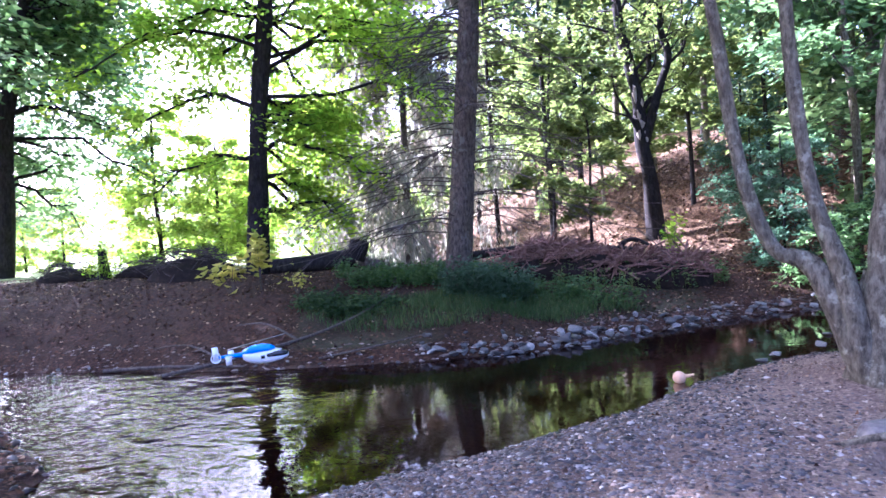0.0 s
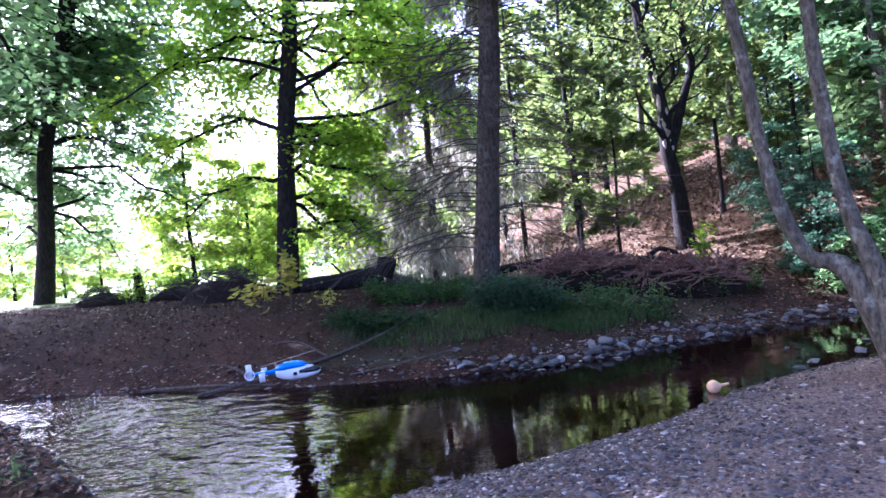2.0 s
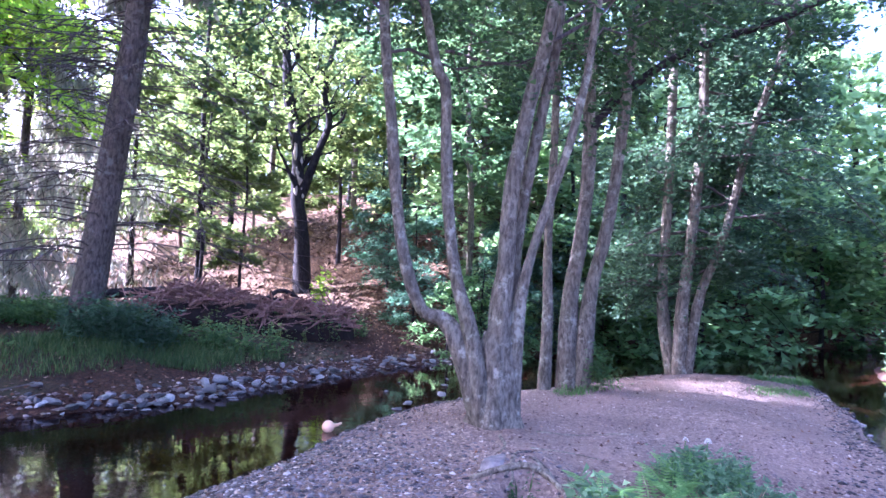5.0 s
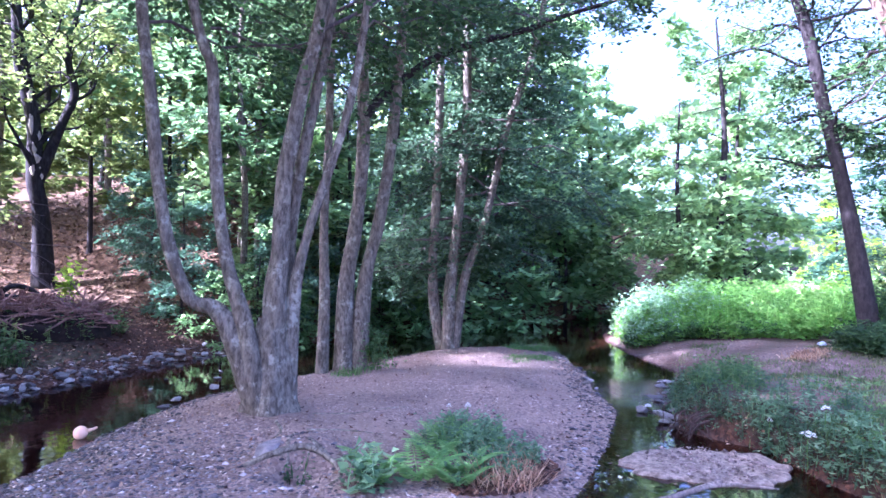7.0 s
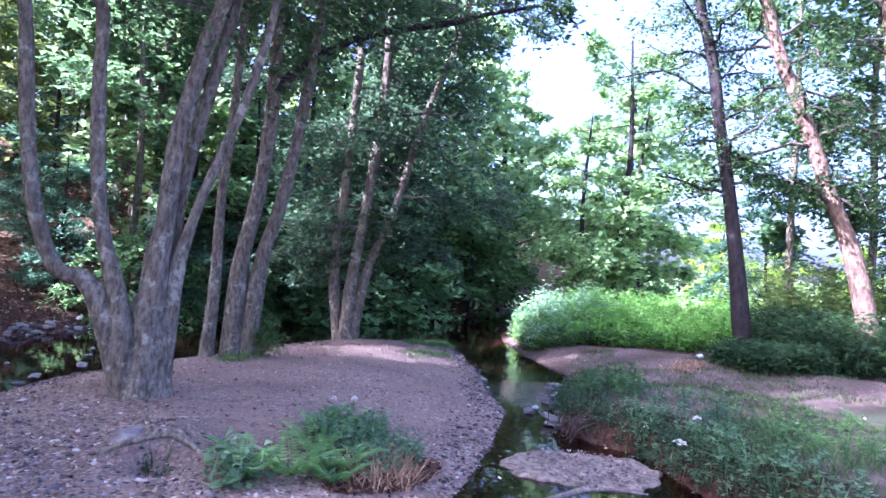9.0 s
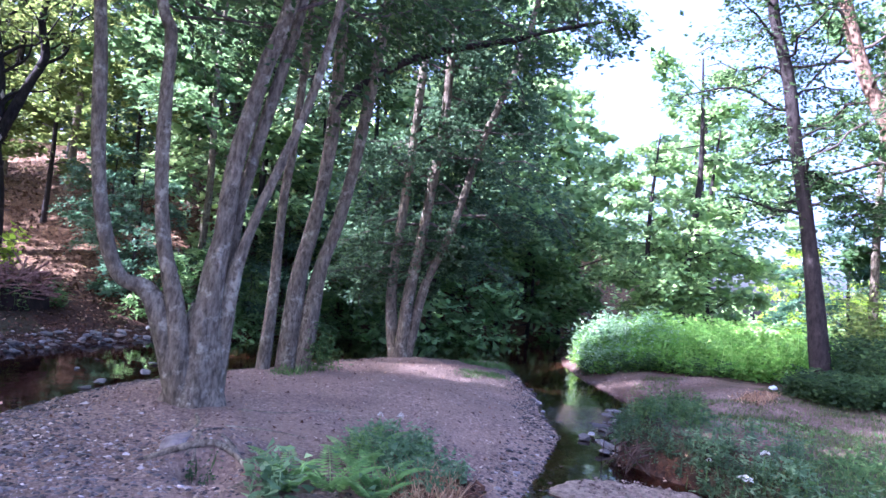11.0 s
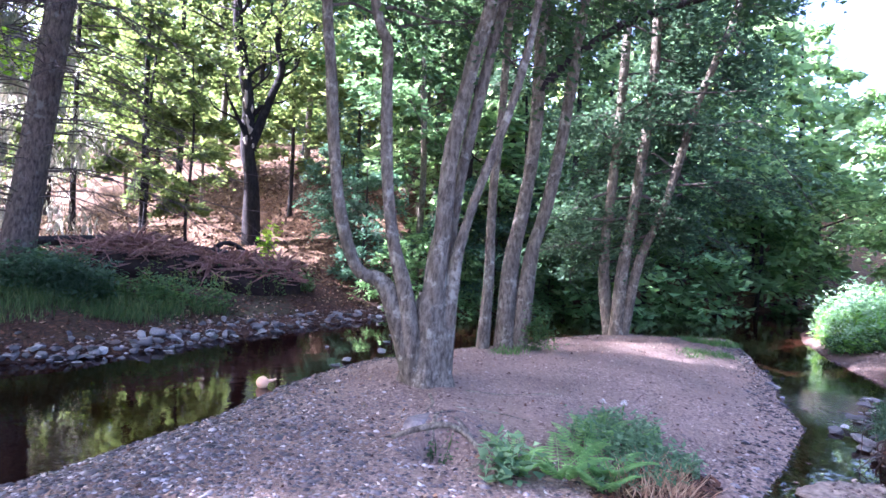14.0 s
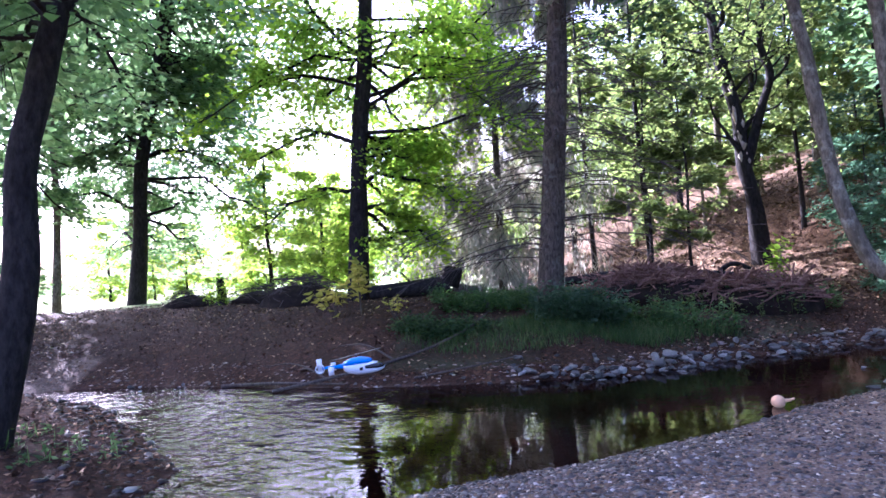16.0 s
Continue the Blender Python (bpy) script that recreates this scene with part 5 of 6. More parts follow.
weeds("nettles", "mixed green weeds on the low bank by the slab", x[k], y[k], 0.2, 0.075, 12, LEAF_BEECH)
x, y, d = on_bank(5200, 5.3, 8.2, -1.2, 2.2, 1, -0.04, 0.5)
x, y = x[:130], y[:130]
weeds("ground_plants", "leafy green weeds covering the low bank", x, y, 0.19, 0.075, 11, LEAF_SILVER)
x, y = dry(*patch(160, 7.3, 0.2, 1.1, 0.9), 0.0)
tufts("grass", "loose grass on the low bank by the slab", x, y, 0.15, 0.011, 10, GRASS, 0.6)
x, y = patch(40, 9.5, 0.2, 1.6, 1.2)
weeds("ground_plants", "low clover in the turf", x, y, 0.16, 0.08, 10, FERN)
x, y, d = on_bank(1500, 12.2, 18, 4.0, 9, 1, -0.1, 1.2)
pebbles("gravel", "grey pebbles on the low shore below the weeds", x, y, 0.03, PEBBLE)
x, y = dry(*patch(90, 9.4, 2.3, 0.9, 0.5), 0.1)
weeds("nettles", "dark nettles on top of the cut bank", x, y, 0.34, 0.075, 14, LEAF_BEECH)
# Dry grass and leaves; their pale colour stands in for a patch of sun.
x, y = patch(70, 13.6, 1.9, 0.7, 0.35)
tufts("dry_grass", "straw-coloured dry grass beside the path", x, y, 0.16, 0.014, 9, STRAW, 1.0)
x, y = patch(160, 13.6, 1.9, 0.8, 0.4)
litter("fallen leaves beside the path, paled to look sunlit", x, y, 0.11, LITTER_PALE)
x, y = patch(300, 14.5, 0.5, 0.9, 1.1)
weeds("bushes", "low dark bramble at the foot of the alder trunk", x, y, 0.55, 0.13, 20, LEAF_ALDER)
x, y = dry(*patch(30, -4.9, 5.6, 1.0, 0.8), 0.3)
weeds("ground_plants", "low plants on the dark near bank", x, y, 0.2, 0.08, 9, LEAF_BEECH)
x, y = patch(60, 12.1, 7.1, 0.8, 0.35)
tufts("grass", "small green tuft on the bar", x, y, 0.09, 0.010, 14, FERN)
x, y = patch(90, 14.3, 8.25, 1.2, 0.35)
tufts("grass", "green tufts at the tip of the bar", x, y, 0.16, 0.010, 14, FERN)
x, y = patch(16, 8.35, 8.2, 0.35, 0.3)
weeds("ivy", "ivy and shoots at the foot of the alders", x, y, 0.75, 0.09, 26, LEAF_BEECH)
x, y = patch(30, 7.9, 8.3, 0.6, 0.35)
tufts("grass", "moss and grass round the alder foot", x, y, 0.14, 0.012, 12, FERN)


x, y = patch(9, 3.48, 4.42, 0.16, 0.16)
weeds("ground_plants", "small dark weeds growing in the root hollow", x, y, 0.2, 0.055, 9, LEAF_ALDER)


def fern(x, y, fronds, length, turn):
    t = thing("fern", "bright green fern growing on the gravel bar", "fern", (x, y, ground_z(x, y)), "ferns on the bar")
    for i in range(fronds):
        az = turn + i * 6.28 / fronds + rng.uniform(-0.25, 0.25)
        L = length * rng.uniform(0.75, 1.15)
        s = np.linspace(0, 1, 10)
        r, z = L * (s * 0.78), L * (0.88 * s - 0.42 * s ** 2.2)
        line = np.stack([np.cos(az) * r, np.sin(az) * r, z], 1)
        rib = tube(line, [0.006, 0.002], 4)
        out = []
        d = np.array([math.cos(az), math.sin(az), 0.0])
        sd = np.array([-math.sin(az), math.cos(az), 0.0])
        for u in np.linspace(0.14, 0.98, 15):
            p = np.array([np.interp(u, s, line[:, k]) for k in range(3)])
            w = L * 0.32 * (1 - u) ** 0.7 * min(1.0, 0.55 + u * 2.5)
            for sg in (-1, 1):
                al = sd * sg + d * 0.35 + np.array([0, 0, -0.2])
                al /= np.linalg.norm(al)
                out.append(blades((p + al * w * 0.5)[None], al[None], np.cross(al, [0, 0, 1.0])[None], [w], [L * 0.088]))
        V, F = joined([rib] + out)
        f = link_mesh("frond", V, F, FERN_LEAF, smooth=False)
        f.parent = t
    return t


for x, y, n, L, a in ((3.72, 3.72, 5, 0.30, 0.2), (4.02, 3.52, 6, 0.36, 1.0), (4.40, 3.36, 6, 0.38, 2.0), (4.62, 3.80, 6, 0.34, 2.6), (5.05, 4.05, 6, 0.32, 1.5), (3.9, 3.9, 5, 0.3, 0.9), (5.3, 3.75, 5, 0.3, 2.2), (4.2, 3.22, 5, 0.32, 0.5)):
    fern(x, y, n, L * 1.42, a)
x, y = patch(60, 5.3, 4.0, 0.6, 0.35)
weeds("ground_plants", "low green weeds among the ferns", x, y, 0.26, 0.08, 10, LEAF_SILVER)
x, y = patch(45, 4.9, 3.25, 0.7, 0.25)
weeds("ground_plants", "grey-green weeds hanging towards the side channel", x, y, 0.24, 0.075, 11, LEAF_SILVER)
x, y = patch(34, 5.2, 3.8, 0.5, 0.35)
weeds("ground_plants", "soft grey-green weeds behind the ferns", x, y, 0.32, 0.085, 14, LEAF_SILVER)
x, y = patch(34, 4.75, 3.05, 0.55, 0.2)
tufts("dry_grass", "brown dead stalks hanging below the ferns", x, y, 0.3, 0.010, 12, STRAW, 1.0)
x, y = patch(420, 4.8, 3.1, 0.8, 0.25)
litter("brown dead leaves and stalks below the ferns", x, y, 0.11)
x, y = patch(14, 3.6, 3.75, 0.22, 0.2)
weeds("ground_plants", "grey-green weeds beside the root hollow", x, y, 0.28, 0.13, 9, LEAF_SILVER)


# ---- wood lying about ----
def stick(name, label, points, r0, r1, mat, category="driftwood", sides=8, seed=1, extra=()):
    r = np.random.default_rng(seed)
    t = thing(name, label, category, points[0])
    line = smooth_line(points, 6)
    ob = link_mesh("stem", *tube(line, [r0, (r0 + r1) / 2 * 1.05, r1], sides, 0.08, r), mat)
    ob.parent = t
    ob.matrix_parent_inverse = Matrix.Translation(t.location).inverted()
    for pts, a, b in extra:
        ob = link_mesh("side_branch", *tube(smooth_line(pts, 5), [a, b], 6, 0.05, r), mat)
        ob.parent = t
        ob.matrix_parent_inverse = Matrix.Translation(t.location).inverted()
    return t


def on_ground(pts, lift=0.03):
    return [(x, y, max(ground_z(x, y), 0.0) + lift + (p[0] if p else 0)) for x, y, *p in pts]


stick("driftwood", "long bare grey branch lying from bank into water", on_ground([(-4.3, 9.9), (-3.2, 10.4, 0.05), (-2.0, 11.1, 0.06), (-1.2, 12.1, 0.1), (-0.8, 13.4, 0.15)]), 0.032, 0.018, TWIG, extra=[
    (on_ground([(-2.4, 10.9), (-3.0, 11.2, 0.15), (-3.6, 11.4, 0.05)]), 0.025, 0.01), (on_ground([(-3.4, 10.35), (-4.2, 10.8, 0.1), (-4.9, 11.0, 0.03)]), 0.022, 0.008)])
stick("driftwood", "dark wet branch along the foot of the bank", on_ground([(-5.6, 10.6), (-4.4, 10.4, 0.04), (-3.1, 10.2, 0.02)]), 0.035, 0.015, TWIG)
stick("driftwood", "thin twig lying at the water's edge", on_ground([(-1.9, 10.3), (-0.9, 10.5, 0.06), (-0.1, 10.9, 0.02)]), 0.02, 0.008, TWIG)
stick("fallen_trunk", "dark fallen trunk lying along the top of the bank", on_ground([(-4.4, 16.7, 0.14), (-3.3, 16.9, 0.18), (-2.2, 17.1, 0.2)]), 0.2, 0.27, BARK_BACKLIT, "log", 14, 3, [
    (on_ground([(-2.2, 17.1, 0.2), (-2.1, 17.08, 0.45), (-2.05, 17.05, 0.66)]), 0.30, 0.27), (on_ground([(-3.2, 16.9, 0.3), (-3.5, 16.7, 0.7)]), 0.04, 0.02)])
stick("fallen_trunk", "pale cut log end on the bank top", on_ground([(-2.1, 17.2, 0.1), (-1.3, 17.5, 0.1)]), 0.15, 0.13, DEADWOOD, "log", 12, 4)
stick("tree_stump", "broken dark stump with shoots on the bank top", on_ground([(-9.35, 17.6), (-9.33, 17.62, 0.4), (-9.36, 17.6, 0.85)]), 0.17, 0.10, BARK_BACKLIT, "stump", 12, 5)
x, y = patch(26, -9.3, 17.6, 0.5, 0.4)
weeds("shoots", "green shoots round the broken stump", x, y, 1.1, 0.14, 16, LEAF_MAPLE_GLOW)
stick("driftwood", "bleached log lying in the side channel", [(3.7, 2.35, 0.22), (4.4, 2.1, 0.13), (5.0, 1.86, 0.10), (5.5, 1.70, 0.10), (5.9, 1.56, 0.12)], 0.034, 0.024, DEADWOOD, "log", 10, 6, [([(5.7, 1.63, 0.11), (5.95, 1.42, 0.1), (6.2, 1.15, 0.06)], 0.022, 0.01)])


def heap(name, label, cx, cy, rx, ry, height, count, mat, thick, seed, category="brushwood"):
    """A heap of sticks over a low mound of earth."""
    r = np.random.default_rng(seed)
    t = thing(name, label, category, (cx, cy, ground_z(cx, cy)))
    bm = bmesh.new()
    bmesh.ops.create_uvsphere(bm, u_segments=28, v_segments=12, radius=1)
    for v in bm.verts:
        k = 1 + 0.25 * noise.noise(v.co * 2.3 + Vector((seed, 0, 0)))
        v.co = Vector((v.co.x * rx * k, v.co.y * ry * k, v.co.z * height * 0.6 * k if v.co.z > 0 else v.co.z * 1.1))
    part("mound", bm, SHADED_SOIL, t)
    sticks = []
    for _ in range(count):
        a, q = r.uniform(0, 6.28), math.sqrt(r.uniform(0, 1))
        c = np.array([rx * q * math.cos(a), ry * q * math.sin(a), height * 0.8 * math.sqrt(max(0, 1 - q * q)) + r.uniform(-0.05, 0.1)])
        d = np.array([r.normal(0, 1), r.normal(0, 0.7), r.normal(0, 0.35)])
        d /= np.linalg.norm(d)
        L = r.uniform(0.3, 1.0)
        sticks.append(tube(np.array([c - d * L / 2, c + r.normal(0, 0.03, 3), c + d * L / 2]), [thick * r.uniform(0.5, 1.5), thick * 0.4], 5))
    ob = link_mesh("stick_work", *joined(sticks), mat)
    ob.parent = t
    tagged(ob, kind="stuff")
    return t


# Soil colour darkened to give the mounds their backlit shade.
SHADED_SOIL = rough_material("shaded_heaped_soil", [(0.3, (0.010, 0.007, 0.006)), (0.55, (0.022, 0.014, 0.010)), (0.75, (0.05, 0.03, 0.02))], 7.0, 0.95, 0.03)
BRUSH = bark_material("brush_wood", (0.10, 0.052, 0.038), (0.36, 0.21, 0.155), 9.0, 0.004)
heap("brush_heap", "dark rounded heap of brush on the bank top", -6.5, 16.9, 1.25, 0.8, 0.95, 130, TWIG, 0.012, 51)
heap("brush_heap", "low dark heap of earth and sticks", -10.6, 18.2, 1.0, 0.6, 0.6, 70, TWIG, 0.012, 52)
heap("brush_heap", "low dark heap of earth and sticks", -8.3, 17.9, 0.8, 0.5, 0.55, 60, TWIG, 0.012, 53)
heap("brush_heap", "red-brown heap of dead branches below the slope", 2.9, 15.6, 1.7, 1.0, 0.95, 420, BRUSH, 0.022, 54)
heap("brush_heap", "red-brown heap of dead branches below the slope", 5.1, 15.3, 1.6, 0.9, 0.8, 360, BRUSH, 0.022, 55)
stick("fallen_trunk", "dark rotten trunk across the brushwood", on_ground([(1.0, 17.4, 0.35), (2.6, 17.2, 0.5), (4.6, 17.0, 0.45), (6.4, 16.9, 0.3)]), 0.13, 0.10, BARK_BACKLIT, "log", 10, 7)
stick("fallen_trunk", "broken dark branch sticking out of the brushwood", on_ground([(4.6, 16.6, 0.3), (5.1, 16.5, 0.75), (5.7, 16.4, 0.5), (6.2, 16.3, 0.1)]), 0.07, 0.04, BARK_BACKLIT, "log", 8, 8)


# roots washed free on the bar and under the cut bank
def root_mass(name, label, paths, mat):
    t = thing(name, label, "tree roots", paths[0][0][0])
    for k, (pts, a, b) in enumerate(paths):
        ob = link_mesh("root", *tube(smooth_line(pts, 6), [a, (a + b) / 2, b], 8, 0.12, np.random.default_rng(k)), mat)
        ob.parent = t
        ob.matrix_parent_inverse = Matrix.Translation(t.location).inverted()
    return t


g = ground_z
def creeping(pts, lift=-0.004):
    return [(x, y, g(x, y) + lift + (h[0] if h else 0)) for x, y, *h in pts]


HOLLOW_ROOTS = [
    (creeping([(3.23, 4.88, 0.0), (3.45, 4.76, 0.02), (3.69, 4.62, 0.03), (3.78, 4.40, 0.02), (3.71, 4.15, 0.0), (3.55, 4.02, 0.0), (3.35, 4.00, -0.02)]), 0.034, 0.018),
    (creeping([(3.83, 4.72, -0.01), (3.82, 4.52, 0.0), (3.77, 4.30, 0.0), (3.67, 4.00, 0.0), (3.55, 3.80, -0.03)]), 0.03, 0.012),
    (creeping([(4.05, 4.60, -0.01), (3.95, 4.40, 0.0), (3.83, 4.15, 0.0), (3.80, 3.95, -0.03)]), 0.02, 0.010),
    (creeping([(4.20, 5.25, -0.01), (3.90, 5.00, -0.01), (3.65, 4.80, 0.0), (3.51, 4.62, 0.0)]), 0.03, 0.02),
]
LONG_ROOTS = [
    (creeping([(3.55, 4.72, 0.0), (3.42, 4.66, -0.02), (3.32, 4.55, -0.02), (3.28, 4.4, -0.02)]), 0.018, 0.010),
    (creeping([(4.45, 5.5), (4.7, 5.2, 0.0), (4.85, 4.85, 0.0), (4.9, 4.55, -0.03)]), 0.02, 0.010),
    (creeping([(5.0, 6.05), (5.4, 5.75, 0.0), (5.9, 5.5, 0.0), (6.4, 5.4, -0.03)]), 0.022, 0.010),
    (creeping([(4.5, 6.1), (4.3, 5.75, 0.0), (4.05, 5.55, 0.0), (3.75, 5.5, -0.03)]), 0.024, 0.010),
]
root_mass("tree_roots", "gnarled grey roots washed bare round a hollow", HOLLOW_ROOTS + LONG_ROOTS, BARK_ALDER)
ROOT_DARK = bark_material("wet_root", (0.022, 0.015, 0.011), (0.075, 0.052, 0.038), 9.0, 0.004)
rr = np.random.default_rng(61)
paths = []
for i in range(26):
    z0 = 0.32 + rr.uniform(-0.10, 0.06)
    x0, y0 = 8.10 + rr.normal(0, 0.13), 2.40 + rr.normal(0, 0.20)
    e = np.array([rr.normal(-0.10, 0.10), rr.normal(0.0, 0.15)])
    paths.append(([(x0 + 0.12, y0 - 0.05, z0 - 0.05), (x0 + e[0] * 0.3, y0 + e[1] * 0.4, z0 - 0.1), (x0 + e[0], y0 + e[1], z0 - 0.24), (x0 + e[0] * 1.2 + rr.normal(0, 0.05), y0 + e[1] * 1.2, 0.0)], 0.009 * rr.uniform(0.5, 1.6), 0.004))
root_mass("tree_roots", "tangle of bare brown roots hanging from the cut bank", paths, ROOT_DARK)


# sandy slab at the side channel
bm = bmesh.new()
cx, cy = 6.72, 1.9
levels = []
for f, z in ((0.80, -0.25), (0.93, -0.05), (1.0, -0.005), (0.985, 0.025), (0.93, 0.042), (0.75, 0.05), (0.5, 0.048), (0.25, 0.055)):
    ring_n = []
    for i in range(72):
        a = 2 * math.pi * i / 72
        e = Vector((math.cos(a), math.sin(a), 0))
        edge = 1 + 0.22 * noise.noise(e * 1.3 + Vector((3, 0, 0))) + 0.13 * noise.noise(e * 4.0) + 0.06 * noise.noise(e * 11.0)
        p = Vector((cx + 0.72 * e.x * f * edge - 0.18 * e.y * f, cy + 0.78 * e.y * f * edge, 0))
        ring_n.append(bm.verts.new((p.x, p.y, z + 0.03 * noise.noise(p * 3.5) + 0.03 * noise.noise(p * 9) + 0.012 * noise.noise(p * 24) - 0.015)))
    levels.append(ring_n)
for a, b in zip(levels, levels[1:]):
    for i in range(72):
        j = (i + 1) % 72
        bm.faces.new((a[i], a[j], b[j], b[i]))
bm.faces.new(levels[-1])
SAND = rough_material("sandy_slab", [(0.3, (0.055, 0.043, 0.031)), (0.5, (0.15, 0.120, 0.088)), (0.72, (0.27, 0.225, 0.17))], 14.0, 0.95, 0.05)
slab = part("stone_slab", bm, SAND, None)
tagged(slab, "flat sandy grey slab lying in the side channel", "rock slab")
sr = np.random.default_rng(64)
a, q = sr.uniform(0, 6.28, 420), np.sqrt(sr.uniform(0, 1, 420)) * 0.62
c = np.stack([cx + q * np.cos(a), cy + q * np.sin(a), 0.035 + 0.02 * sr.random(420)], 1)
s = 0.014 * sr.lognormal(0, 0.4, 420)
V = OCT[None] * (1 + sr.normal(0, 0.2, (420, 6, 1))) * s[:, None, None] + c[:, None]
tagged(link_mesh("gravel", V.reshape(-1, 3), (OCTF[None] + np.arange(420)[:, None, None] * 6).reshape(-1, 3), PEBBLE, smooth=False), "small pebbles and grit lying on the sandy slab", "pebbles", kind="stuff")


# ---- yellow sapling and flowers ----
def sapling(label, x, y, height, leaf, count, mat, seed):
    r = np.random.default_rng(seed)
    t = thing("sapling", label, "sapling", (x, y, ground_z(x, y)))
    lines = []
    for k in range(5):
        e = r.normal(0, 0.35, 2)
        lines.append(np.array([(0, 0, -0.05), (e[0] * 0.3, e[1] * 0.3, height * 0.45), (e[0] * height, e[1] * height, height * r.uniform(0.75, 1.05))]))
    for ln in lines:
        ob = link_mesh("stem", *tube(ln, [0.014, 0.005], 5), TWIG)
        ob.parent = t
    c = np.vstack([ln[1] + (ln[2] - ln[1]) * r.uniform(0, 1.1, count)[:, None] + r.normal(0, 0.10, (count, 3)) for ln in lines])
    ob = link_mesh("foliage", *random_leaves(r, c, leaf, 0.6, 0.3, 0.75), mat, smooth=False)
    ob.parent = t
    return t


sapling("maple sapling with large yellow-green leaves on the bank", -3.85, 13.9, 1.15, 0.22, 20, LEAF_YELLOW, 71)
sapling("maple sapling with large yellow-green leaves on the bank", -4.45, 13.75, 0.75, 0.2, 14, LEAF_YELLOW, 72)
sapling("small yellow-green seedling on the bank", -2.9, 13.3, 0.4, 0.12, 10, LEAF_YELLOW, 73)
sapling("light green seedling by the brushwood", 5.9, 15.6, 1.4, 0.15, 24, LEAF_MAPLE_GLOW, 74)
WHITE_PETAL = rough_material("white_petal", [(0.3, (0.36, 0.38, 0.30)), (0.7, (0.62, 0.62, 0.54))], 20.0, 0.7, 0.001)


def umbel(x, y, height, size, seed):
    r = np.random.default_rng(seed)
    t = thing("wild_flower", "white umbel flower head on a green stalk", "flower", (x, y, ground_z(x, y)))
    ob = link_mesh("stalk", *tube(np.array([(0, 0, -0.03), (0.02, 0.01, height * 0.6), (0.03, 0.0, height)]), [0.006, 0.004], 5), FERN)
    ob.parent = t
    n = 60
    a, q = r.uniform(0, 6.28, n), np.sqrt(r.uniform(0, 1, n)) * size
    c = np.stack([q * np.cos(a) + 0.03, q * np.sin(a), height + 0.04 * (1 - (q / size) ** 2)], 1)
    ob = link_mesh("flower_head", *random_leaves(r, c, min(0.03, size * 0.4), 0.85, 0, 0.9), WHITE_PETAL, smooth=False)
    ob.parent = t


for k, (x, y, h, s) in enumerate(((7.15, 1.05, 0.36, 0.075), (7.25, 0.9, 0.28, 0.05), (5.65, 4.2, 0.30, 0.035), (5.5, 4.35, 0.28, 0.03), (7.7, 1.5, 0.35, 0.03), (5.8, 4.3, 0.26, 0.03))):
    umbel(x, y, h, s, 80 + k)

SCRAP = paint("pale_plastic", (0.50, 0.62, 0.72), 0.5)
bm = bmesh.new()
bmesh.ops.create_icosphere(bm, subdivisions=3, radius=0.075)
for v in bm.verts:
    v.co *= 1 + 0.5 * noise.noise(v.co * 22)
    v.co.z *= 0.75
scrap = part("plastic_scrap", bm, SCRAP, None, smooth=False)
scrap.location = (15.7, 1.95, ground_z(15.7, 1.95) + 0.03)
tagged(scrap, "crumpled pale blue plastic scrap by the weeds", "litter")

# ---- ball in the stream ----
PEACH = paint("peach_rubber", (0.78, 0.45, 0.25), 0.55)
ball = thing("ball", "peach-coloured ball with a short stem floating in shallows", "ball", (3.12, 7.95, 0.06))
bm = bmesh.new()
bmesh.ops.create_uvsphere(bm, u_segments=24, v_segments=14, radius=0.08)
part("ball_body", bm, PEACH, ball)
part_line = tube(np.array([(0.07, 0.0, 0.01), (0.13, -0.01, 0.02), (0.18, -0.01, 0.035)]), [0.028, 0.018, 0.014], 8)
ob = link_mesh("stem", *part_line, PEACH, smooth=True)
ob.parent = ball

# ---- model helicopter ----
HELI_BLUE = paint("glossy_blue", (0.02, 0.22, 0.72), 0.25)
HELI_WHITE = paint("glossy_white", (0.80, 0.82, 0.84), 0.28)
HELI_DARK = paint("dark_canopy", (0.012, 0.014, 0.018), 0.12)
HELI_GREY = paint("rotor_grey", (0.10, 0.10, 0.11), 0.4)
heli = thing("model_helicopter", "blue and white model helicopter hovering over the stream", "toy helicopter")


def lofted(sections, n=20):
    """A skin through upright ellipses: x, centre z, half width, half height."""
    bm = bmesh.new()
    rings = []
    for x, z, w, h in sections:
        rings.append([bm.verts.new((x, w * math.copysign(abs(math.cos(a)) ** 0.8, math.cos(a)), z + h * math.copysign(abs(math.sin(a)) ** 0.85, math.sin(a)))) for a in [2 * math.pi * i / n for i in range(n)]])
    for a, b in zip(rings, rings[1:]):
        for i in range(n):
            j = (i + 1) % n
            bm.faces.new((a[i], a[j], b[j], b[i]))
    bm.faces.new(rings[0][::-1])
    bm.faces.new(rings[-1])
    return bm


def box(cx, cy, cz, sx, sy, sz, bevel=0.2):
    bm = bmesh.new()
    bmesh.ops.create_cube(bm, size=1)
    for v in bm.verts:
        v.co = Vector((v.co.x * sx, v.co.y * sy, v.co.z * sz))
    bmesh.ops.bevel(bm, geom=list(bm.edges), offset=min(sx, sy, sz) * bevel, segments=2, affect="EDGES")
    for v in bm.verts:
        v.co += Vector((cx, cy, cz))
    return bm


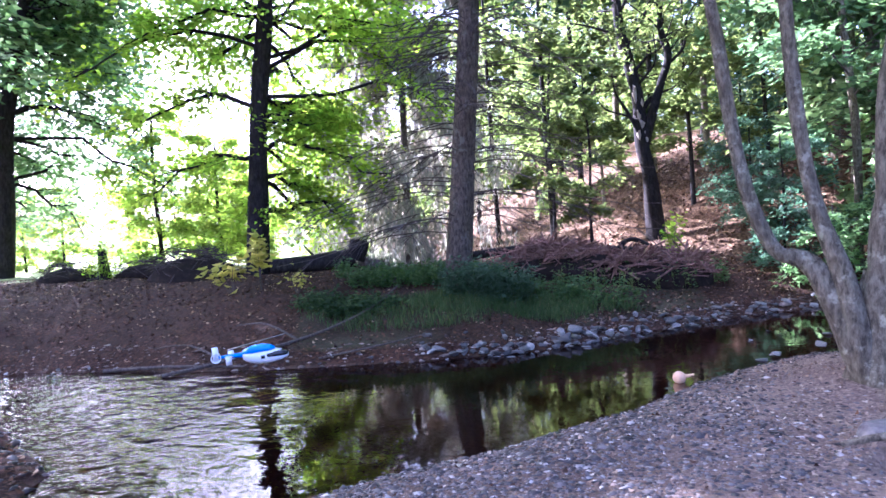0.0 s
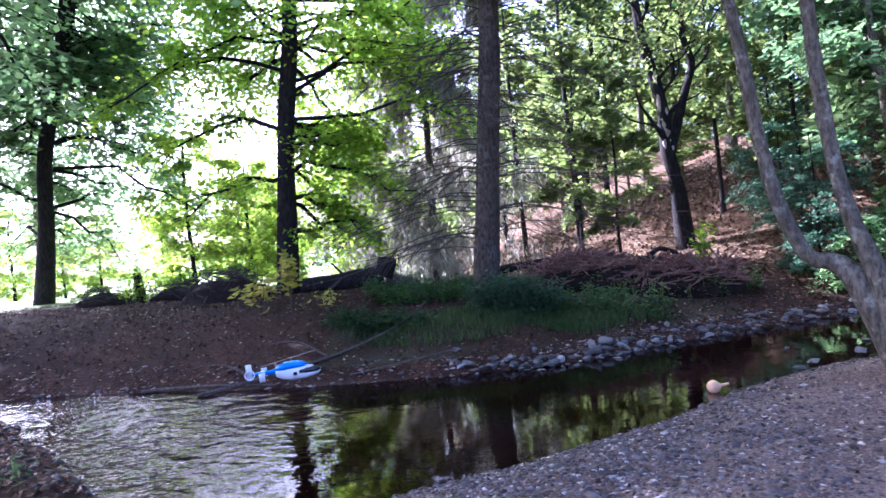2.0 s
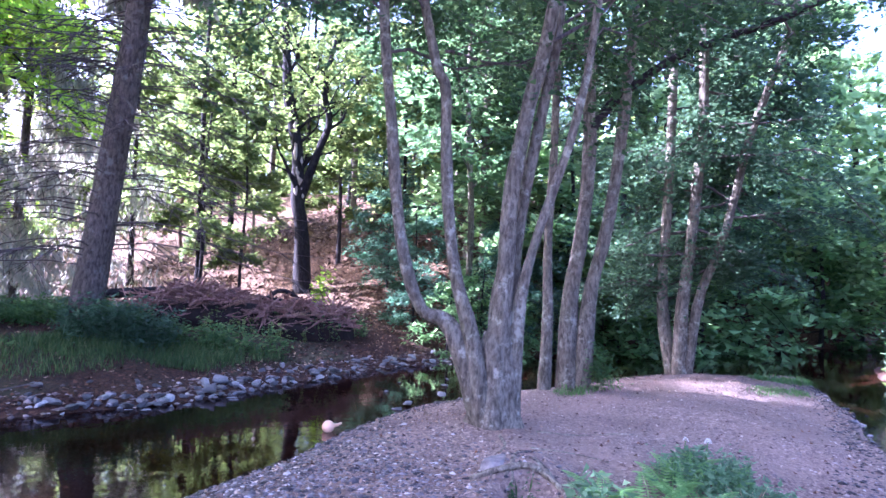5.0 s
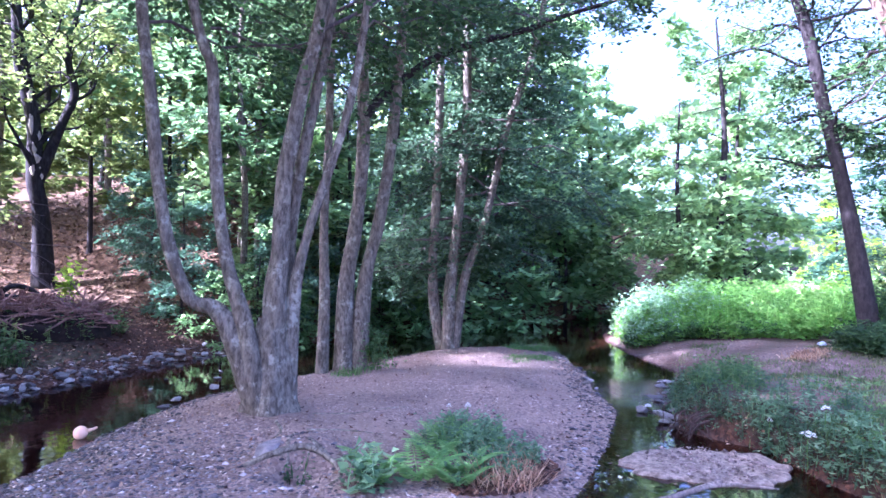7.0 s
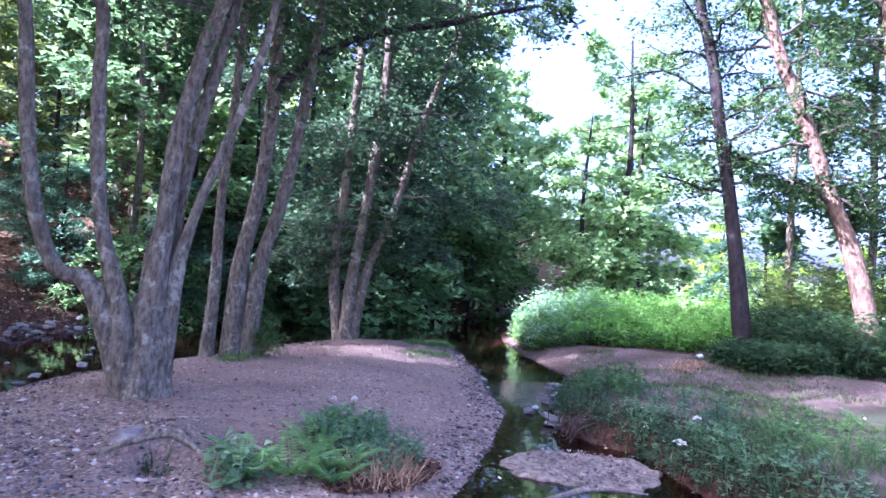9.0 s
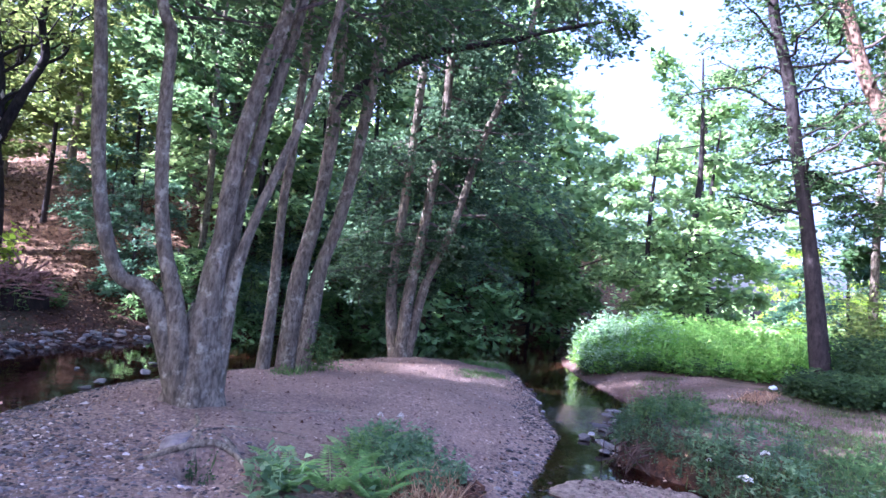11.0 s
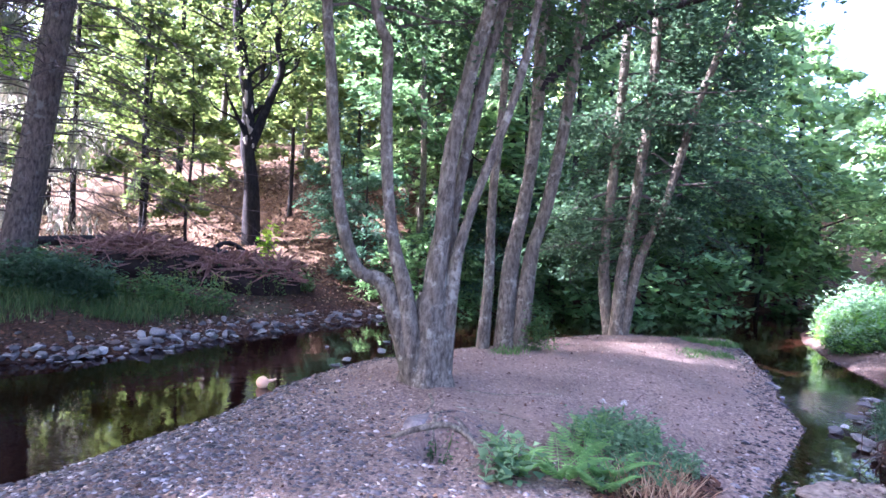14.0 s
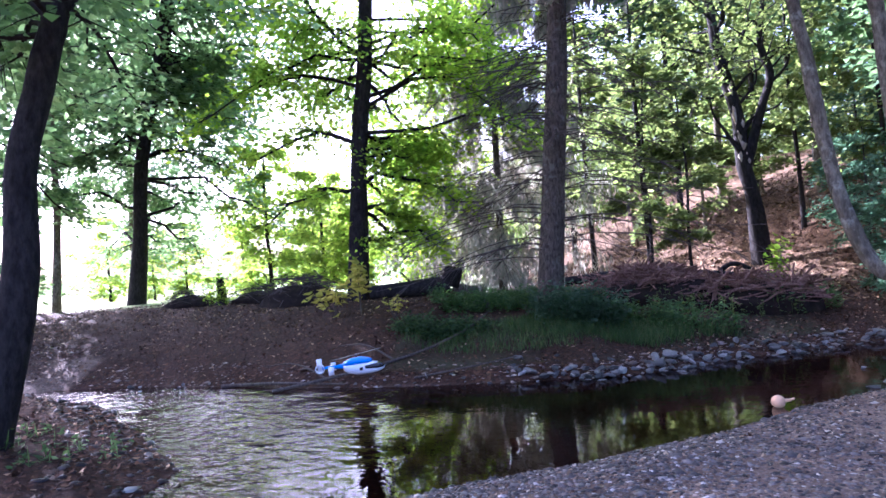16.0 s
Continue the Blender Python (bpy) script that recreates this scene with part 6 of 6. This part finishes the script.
body = part("fuselage", lofted([(0.32, -0.005, 0.012, 0.012), (0.30, -0.005, 0.035, 0.030), (0.25, 0.0, 0.058, 0.052), (0.16, 0.005, 0.072, 0.068), (0.05, 0.008, 0.074, 0.070), (-0.04, 0.016, 0.060, 0.055), (-0.10, 0.03, 0.036, 0.034)]), HELI_WHITE, heli)
part("windscreen", lofted([(0.318, 0.004, 0.020, 0.012), (0.298, 0.010, 0.043, 0.024), (0.25, 0.016, 0.066, 0.034), (0.185, 0.020, 0.077, 0.034), (0.13, 0.020, 0.079, 0.030), (0.115, 0.020, 0.070, 0.020)]), HELI_DARK, body, "dark glossy windscreen")
part("engine_cowl", lofted([(0.20, 0.072, 0.020, 0.010), (0.16, 0.078, 0.056, 0.028), (0.08, 0.086, 0.066, 0.038), (-0.02, 0.080, 0.058, 0.038), (-0.10, 0.066, 0.028, 0.022)]), HELI_BLUE, heli, "glossy blue cowl")
for sgn in (-1, 1):
    part("side_window", box(0.085, sgn * 0.0745, 0.012, 0.035, 0.006, 0.032), HELI_DARK, body)
part("tail_boom", lofted([(-0.06, 0.045, 0.030, 0.028), (-0.18, 0.05, 0.020, 0.019), (-0.32, 0.055, 0.013, 0.013)], 14), HELI_BLUE, heli, "slim blue tail boom")
part("stabiliser", box(-0.22, 0, 0.05, 0.05, 0.20, 0.008), HELI_WHITE, heli)
for sgn in (-1, 1):
    part("end_plate", box(-0.22, sgn * 0.10, 0.035, 0.055, 0.008, 0.085), HELI_WHITE, heli)
part("tail_fin", box(-0.345, 0, 0.085, 0.055, 0.014, 0.14), HELI_WHITE, heli)
shroud = bmesh.new()
ring = [(math.cos(a), math.sin(a)) for a in [2 * math.pi * i / 20 for i in range(20)]]
vr = [[shroud.verts.new((-0.345 + r * c, w, 0.05 + r * s)) for c, s in ring] for r, w in ((0.048, 0.014), (0.040, 0.014), (0.040, -0.014), (0.048, -0.014))]
for k in range(4):
    for i in range(20):
        j = (i + 1) % 20
        shroud.faces.new((vr[k][i], vr[k][j], vr[(k + 1) % 4][j], vr[(k + 1) % 4][i]))
part("tail_shroud", shroud, HELI_WHITE, heli)
for k in range(3):
    b = box(0, 0, 0.018, 0.010, 0.003, 0.036)
    for v in b.verts:
        v.co = Matrix.Rotation(k * 2.094, 3, "Y") @ v.co + Vector((-0.345, 0, 0.05))
    part("tail_blade", b, HELI_GREY, heli)
ob = link_mesh("rotor_mast", *tube(np.array([(0.04, 0, 0.10), (0.04, 0, 0.125), (0.04, 0, 0.15)]), [0.007, 0.007], 8), HELI_GREY)
ob.parent = heli
part("rotor_hub", box(0.04, 0, 0.15, 0.035, 0.035, 0.014), HELI_GREY, heli)
for k in range(2):
    b = box(0.16, 0, 0, 0.27, 0.024, 0.003)
    for v in b.verts:
        v.co = Matrix.Rotation(0.55 + k * math.pi, 3, "Z") @ v.co + Vector((0.04, 0, 0.152))
    part("rotor_blade", b, HELI_GREY, heli)
heli.matrix_basis = pose(-1.61, 6.04, 0.93, 6, -4, 12)
